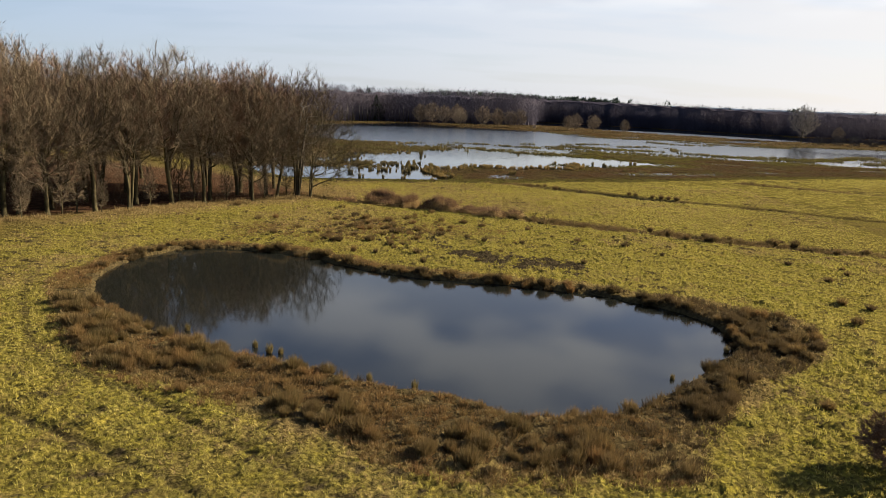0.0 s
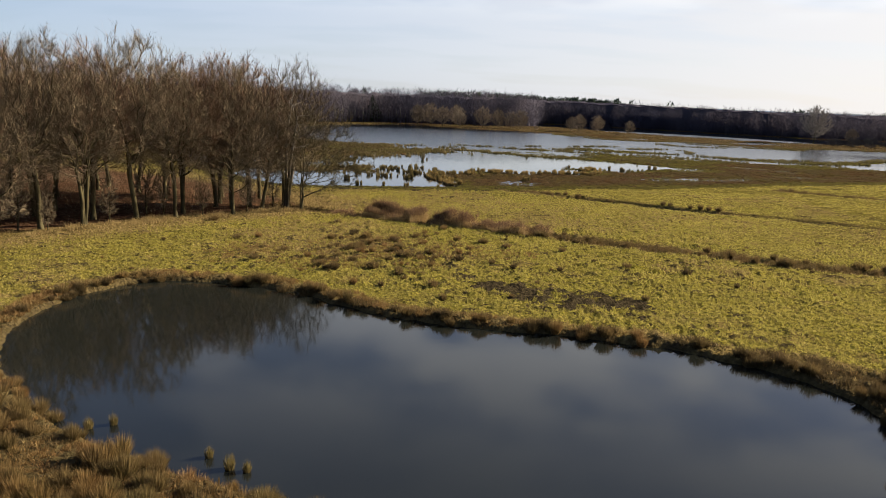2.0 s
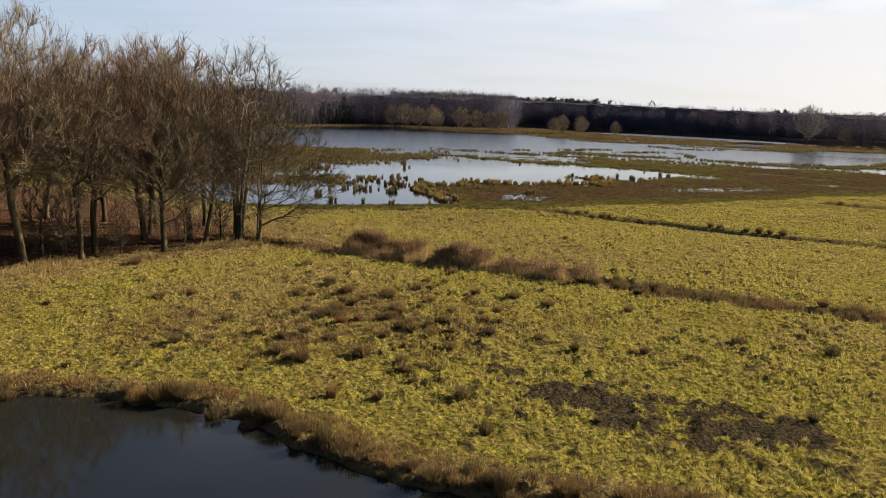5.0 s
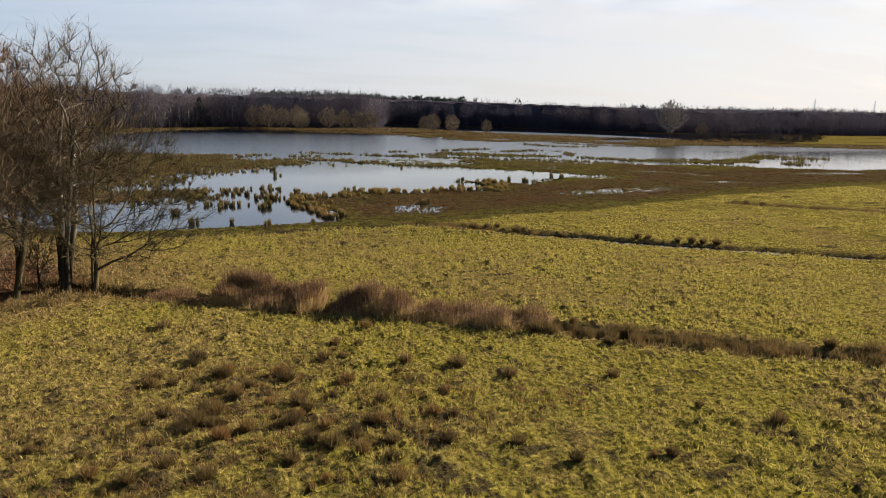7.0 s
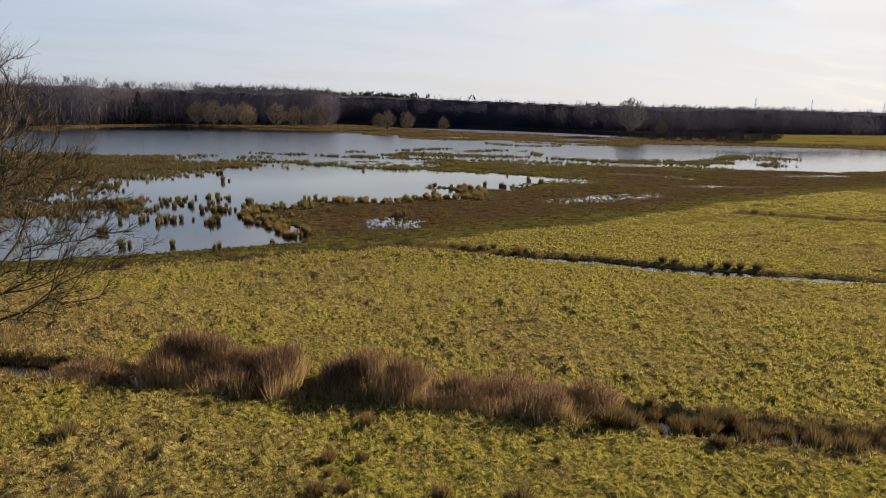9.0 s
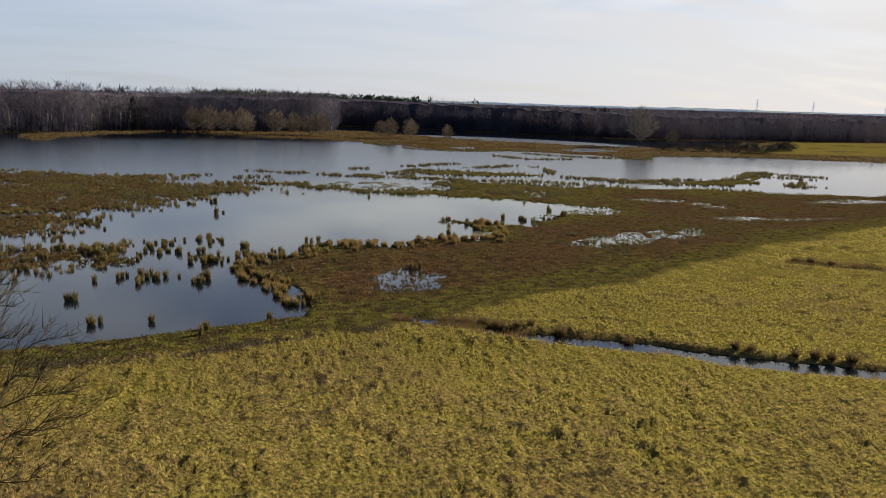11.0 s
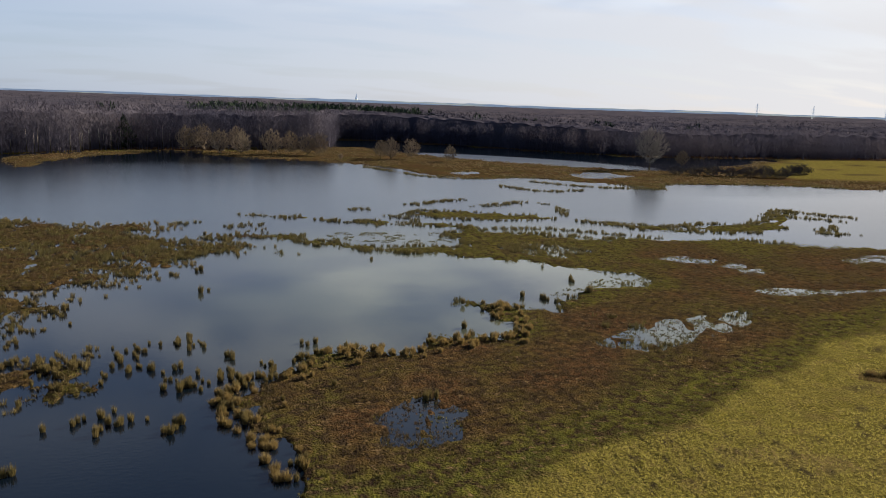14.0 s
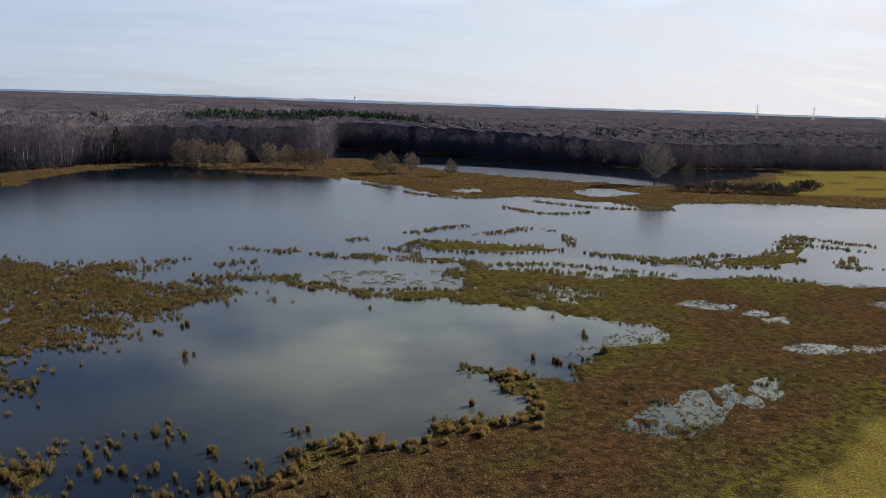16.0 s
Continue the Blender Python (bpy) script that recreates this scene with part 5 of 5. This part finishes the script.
# ---- the far shore ----
def build_far_woods():
    rng = np.random.default_rng(71)
    # first ranks along the shore
    n = 2600
    x = np.concatenate([rng.uniform(-210, 330, n), rng.uniform(330, 700, 400)])
    d = rng.uniform(0, 1, len(x)) ** 1.3 * 45
    y = forest_line(x) + d
    h = rng.uniform(9.5, 14.5, len(x)) * (0.95 + 0.33 * (1 - ease(x, 10, 90))) + 4 * fbm(x, y, 45, 79)
    r = rng.uniform(2.2, 4.0, len(x))
    stuff("far_woods", slivers("far_woods", [spray(x, y, 0, h, r, 84, 0.21, 72, 0.12), poles(x, y, np.zeros(len(x)), h * 0.5, 0.4, 73)], MAT_FAR),
          "dense belt of bare purple-brown woodland behind the lake", "woodland")
    # the canopy that rolls away behind them: single crowns near, a rough roof further off
    def roof(gx, gd, widen, name, label):
        X, D = np.meshgrid(gx, gd)
        X = X * (1 + widen * D / 2500)
        Y = forest_line(X) + 14 + D
        e, own = cells(X, Y, 7.5, 601)
        Z = 9.6 + 3.0 * (1 - ease(X, 60, 220)) + 2.6 * fbm(X, Y, 90, 81) + (1.1 + 1.4 * own) * np.clip(1 - 1.2 * e * e, 0, 1) + 1.2 * fbm(X, Y, 2.6, 82, 2)
        Z = np.where(D < gd[0] + 0.5, -3.0, Z)
        idx = np.arange(X.size).reshape(X.shape)
        faces = np.stack([idx[:-1, :-1], idx[:-1, 1:], idx[1:, 1:], idx[1:, :-1]], -1).reshape(-1, 4)
        stuff(name, mesh_from(name, np.stack([X.ravel(), Y.ravel(), Z.ravel()], -1), faces, MAT_CANOPY), label, "woodland")

    roof(np.arange(-330, 560, 2.3), np.arange(0, 235, 2.3), 0.0, "near_canopy", "bare crowns of the woodland behind the lake shore")
    roof(np.linspace(-1900, 2600, 420), np.geomspace(225, 2500, 90), 1.0, "far_canopy", "closed bare canopy of the woodland stretching to the horizon")
    x = rng.uniform(-600, 1000, 16000)
    d = rng.uniform(0, 1, len(x)) ** 1.7 * np.where(x < 150, 900, 600)
    y = forest_line(x) + 30 + d
    keep = np.abs(x) < 0.85 * y + 60
    x, y = x[keep], y[keep]
    h = rng.uniform(11, 14.5, len(x)) + 3.0 * (1 - ease(x, 60, 220)) + 1.5 * fbm(x, y, 120, 5)
    stuff("far_treetops", slivers("far_treetops", [spray(x, y, 0, h, rng.uniform(2.5, 4.5, len(x)), 15, 0.28, 75, 0.6)], MAT_CANOPY),
          "bare purple-brown treetops of the far woodland", "woodland")
    # pale birch stems at the front
    bx = np.concatenate([rng.uniform(-120, -20, 34), rng.uniform(-20, 40, 8)])
    by = forest_line(bx) - 1.5 + rng.uniform(0, 4, len(bx))
    stuff("far_birches", slivers("far_birches", [poles(bx, by, np.zeros(len(bx)), rng.uniform(7, 11, len(bx)), 0.34, 83)], MAT_BIRCH),
          "pale birch stems along the front of the far wood", "birch")
    # pines standing in the wood
    x = np.concatenate([rng.uniform(-30, 110, 420), rng.uniform(-200, 300, 30)])
    y = forest_line(x) + np.concatenate([rng.uniform(75, 190, 420), rng.uniform(30, 160, 30)])
    h = rng.uniform(12.5, 16, len(x)) + 3.0 * (1 - ease(x, 60, 220))
    stuff("far_pines", slivers("far_pines", [spray(x, y, 0, h, 3.0, 60, 0.9, 77, 0.5), poles(x, y, np.zeros(len(x)), h, 0.5, 78)], MAT_PINE),
          "dark green pines among the bare woodland", "woodland")


build_far_woods()


def build_shore_trees():
    lone = tree("lone_tree", tree_meshes(15.5, 0.38, 401, MAT_BARK, MAT_LONE, nodes=420, first=0.14, centre=0.56, tall=0.45, thick=2.8, twigs=16), "solitary broad leafless tree on the far shore", "trees of the far shore")
    lone.matrix_basis = pose(144.2, 327, 0, 0, 0, 20)
    small = tree("willow", tree_meshes(8.0, 0.42, 402, MAT_BARK, MAT_WILLOW, nodes=260, first=0.08, bole=0.35, centre=0.54, tall=0.46, thick=3.4, twigs=8, lengthy=1.4), "small round leafless willow on the spit", "trees of the far shore")
    small.matrix_basis = pose(51.5, 356, 0, 0, 0, 0)
    for x, y, s in ((48.7, 362, 0.85), (60.5, 361, 0.95), (73.2, 350, 0.75), (26, 371, 1.1), (21.5, 372, 1.0), (8, 371, 1.2), (-3, 370, 1.05), (-11, 370, 1.15), (15.5, 377, 1.1), (-17.7, 381, 1.3),
                    (-5, 380, 1.25), (-24, 384, 1.2), (32, 352, 0.3), (164.7, 338, 0.8)):
        ob = copy_thing(small, pose(x, y, 0, 0, 0, x * 37 % 360))
        ob.scale = (s, s, s)
    scrub = tagged(new("shrub"), "low dark leafless scrub on the lake bank", "shrub", "scrub of the far bank")
    stem, top = tree_meshes(4.0, 0.95, 403, MAT_SCRUB, MAT_SCRUB, nodes=240, first=0.02, bole=0.25, centre=0.42, tall=0.5, thick=2.6, twigs=9, lengthy=2.2)
    part("stem", stem, scrub)
    part("crown", top, scrub, "dense dark twigs")
    shrub_x = [143.8, 150, 156, 162, 168, 173, 178, 192, 196]
    for i, x in enumerate(shrub_x):
        m = pose(x, 308 - 0.3 * (x - 143) + (16 if x > 190 else 0), 0, 0, 0, x * 53 % 360)
        if i:
            ob = copy_thing(scrub, m)
        else:
            ob = scrub
            ob.matrix_basis = m
        ob.scale = (1.0, 0.9, 0.85 + 0.12 * (i % 3))
    pine = new("spruce")
    V = [spray(np.zeros(1), np.zeros(1), 0, 14.5, 4.4, 1300, 0.8, 411, 0.06)]
    v = V[0].reshape(-1, 3)
    taper = np.clip(1.1 - v[:, 2] / 14.5, 0.05, 1) ** 0.75 * (0.8 + 0.35 * np.sin(3.1 * v[:, 2] + 2 * np.arctan2(v[:, 1], v[:, 0])))
    v[:, 0] *= taper; v[:, 1] *= taper
    part("crown", mesh_from("crown", v, np.arange(len(v)).reshape(-1, 3), MAT_PINE), pine, "dark green needles")
    part("trunk", slivers("trunk", [poles(np.zeros(1), np.zeros(1), np.zeros(1), np.array([14.0]), 0.5, 412)], MAT_BARK), pine)
    tagged(pine, "dark conical spruce at the edge of the far wood", "tree", "trees of the far shore")
    pine.matrix_basis = pose(-48, 395, 0)
    pine.scale = (1.2, 1.2, 0.92)


build_shore_trees()


def build_bush():
    meshes = tree_meshes(2.3, 0.55, 420, MAT_BARK, MAT_TWIG_RED, stems=4, nodes=520, first=0.02, bole=0.4, centre=0.48, tall=0.5, twigs=22, thick=0.7, lengthy=1.3)
    root = tagged(new("shrub"), "reddish-brown leafless shrub on the meadow", "shrub")
    part("stem", meshes[0], root)
    part("crown", meshes[1], root)
    root.matrix_basis = pose(20.0, 19.4, 0.0)


build_bush()


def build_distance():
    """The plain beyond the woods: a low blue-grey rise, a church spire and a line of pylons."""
    m, nt, p = mat_nodes("hazy_distant_land")
    # haze painted in: blue-grey tones and a faint glow, church and pylons too
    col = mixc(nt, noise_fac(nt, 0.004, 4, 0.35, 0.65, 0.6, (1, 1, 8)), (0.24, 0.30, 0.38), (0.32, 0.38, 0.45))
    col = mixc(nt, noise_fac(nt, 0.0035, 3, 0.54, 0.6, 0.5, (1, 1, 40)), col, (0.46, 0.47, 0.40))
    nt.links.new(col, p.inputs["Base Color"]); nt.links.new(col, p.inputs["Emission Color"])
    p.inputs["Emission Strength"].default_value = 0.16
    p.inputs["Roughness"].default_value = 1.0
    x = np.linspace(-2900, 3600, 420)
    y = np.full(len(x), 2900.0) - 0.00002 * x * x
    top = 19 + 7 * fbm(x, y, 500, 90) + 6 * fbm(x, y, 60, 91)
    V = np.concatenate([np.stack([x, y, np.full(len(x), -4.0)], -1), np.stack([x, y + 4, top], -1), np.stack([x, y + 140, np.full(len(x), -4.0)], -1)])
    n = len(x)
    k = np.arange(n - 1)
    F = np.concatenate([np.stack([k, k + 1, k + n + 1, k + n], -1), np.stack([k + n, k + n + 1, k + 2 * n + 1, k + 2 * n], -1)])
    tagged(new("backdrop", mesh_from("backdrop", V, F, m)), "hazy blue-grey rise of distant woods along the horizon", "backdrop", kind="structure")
    # church
    bm = bmesh.new()
    bmesh.ops.create_cube(bm, size=1, matrix=Matrix.Translation((0, 0, 13)) @ Matrix.Diagonal((9, 9, 26, 1)))
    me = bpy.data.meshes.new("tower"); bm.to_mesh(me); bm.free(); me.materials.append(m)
    root = tagged(new("church"), "far church tower with a pointed spire above the woods", "church")
    part("tower", me, root)
    bm = bmesh.new()
    bmesh.ops.create_cone(bm, segments=8, radius1=5.5, radius2=0.1, depth=24, matrix=Matrix.Translation((0, 0, 38)), cap_ends=True)
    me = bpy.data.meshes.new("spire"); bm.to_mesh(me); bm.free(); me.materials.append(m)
    part("spire", me, root)
    root.matrix_basis = pose(392, 2860, -6)
    # pylons
    def lattice_mast():
        V, F = [], []
        for sx, sy in ((-1, -1), (1, -1), (1, 1), (-1, 1)):
            tube(V, F, np.array([(3.5 * sx, 3.5 * sy, 0), (1.2 * sx, 1.2 * sy, 26), (0.3 * sx, 0.3 * sy, 44)], float), [0.3, 0.26, 0.2], 4)
        for z, w in ((27, 11), (33, 9), (39, 6)):
            tube(V, F, np.array([(-w, 0, z), (0, 0, z + 1.5), (w, 0, z)], float), [0.16, 0.35, 0.16], 4)
        for i in range(9):
            z0, z1 = i * 4.5, i * 4.5 + 4.5
            w0, w1 = 3.5 - 0.075 * z0, 3.5 - 0.075 * z1
            for a, b in (((-w0, -w0), (w1, -w1)), ((w0, -w0), (w1, w1)), ((w0, w0), (-w1, w1)), ((-w0, w0), (-w1, -w1))):
                tube(V, F, np.array([(*a, z0), (*b, z1)], float), [0.14, 0.14], 3)
        return mesh_from("pylon", np.concatenate(V), np.concatenate(F), m)

    mast = lattice_mast()
    for x, y in ((1170, 1640), (1370, 1690), (1640, 1740)):
        tagged(new("pylon", mast), "grey lattice power pylon far across the plain", "pylon", "pylons on the plain").matrix_basis = pose(x, y, 0, 0, 0, 15)


build_distance()
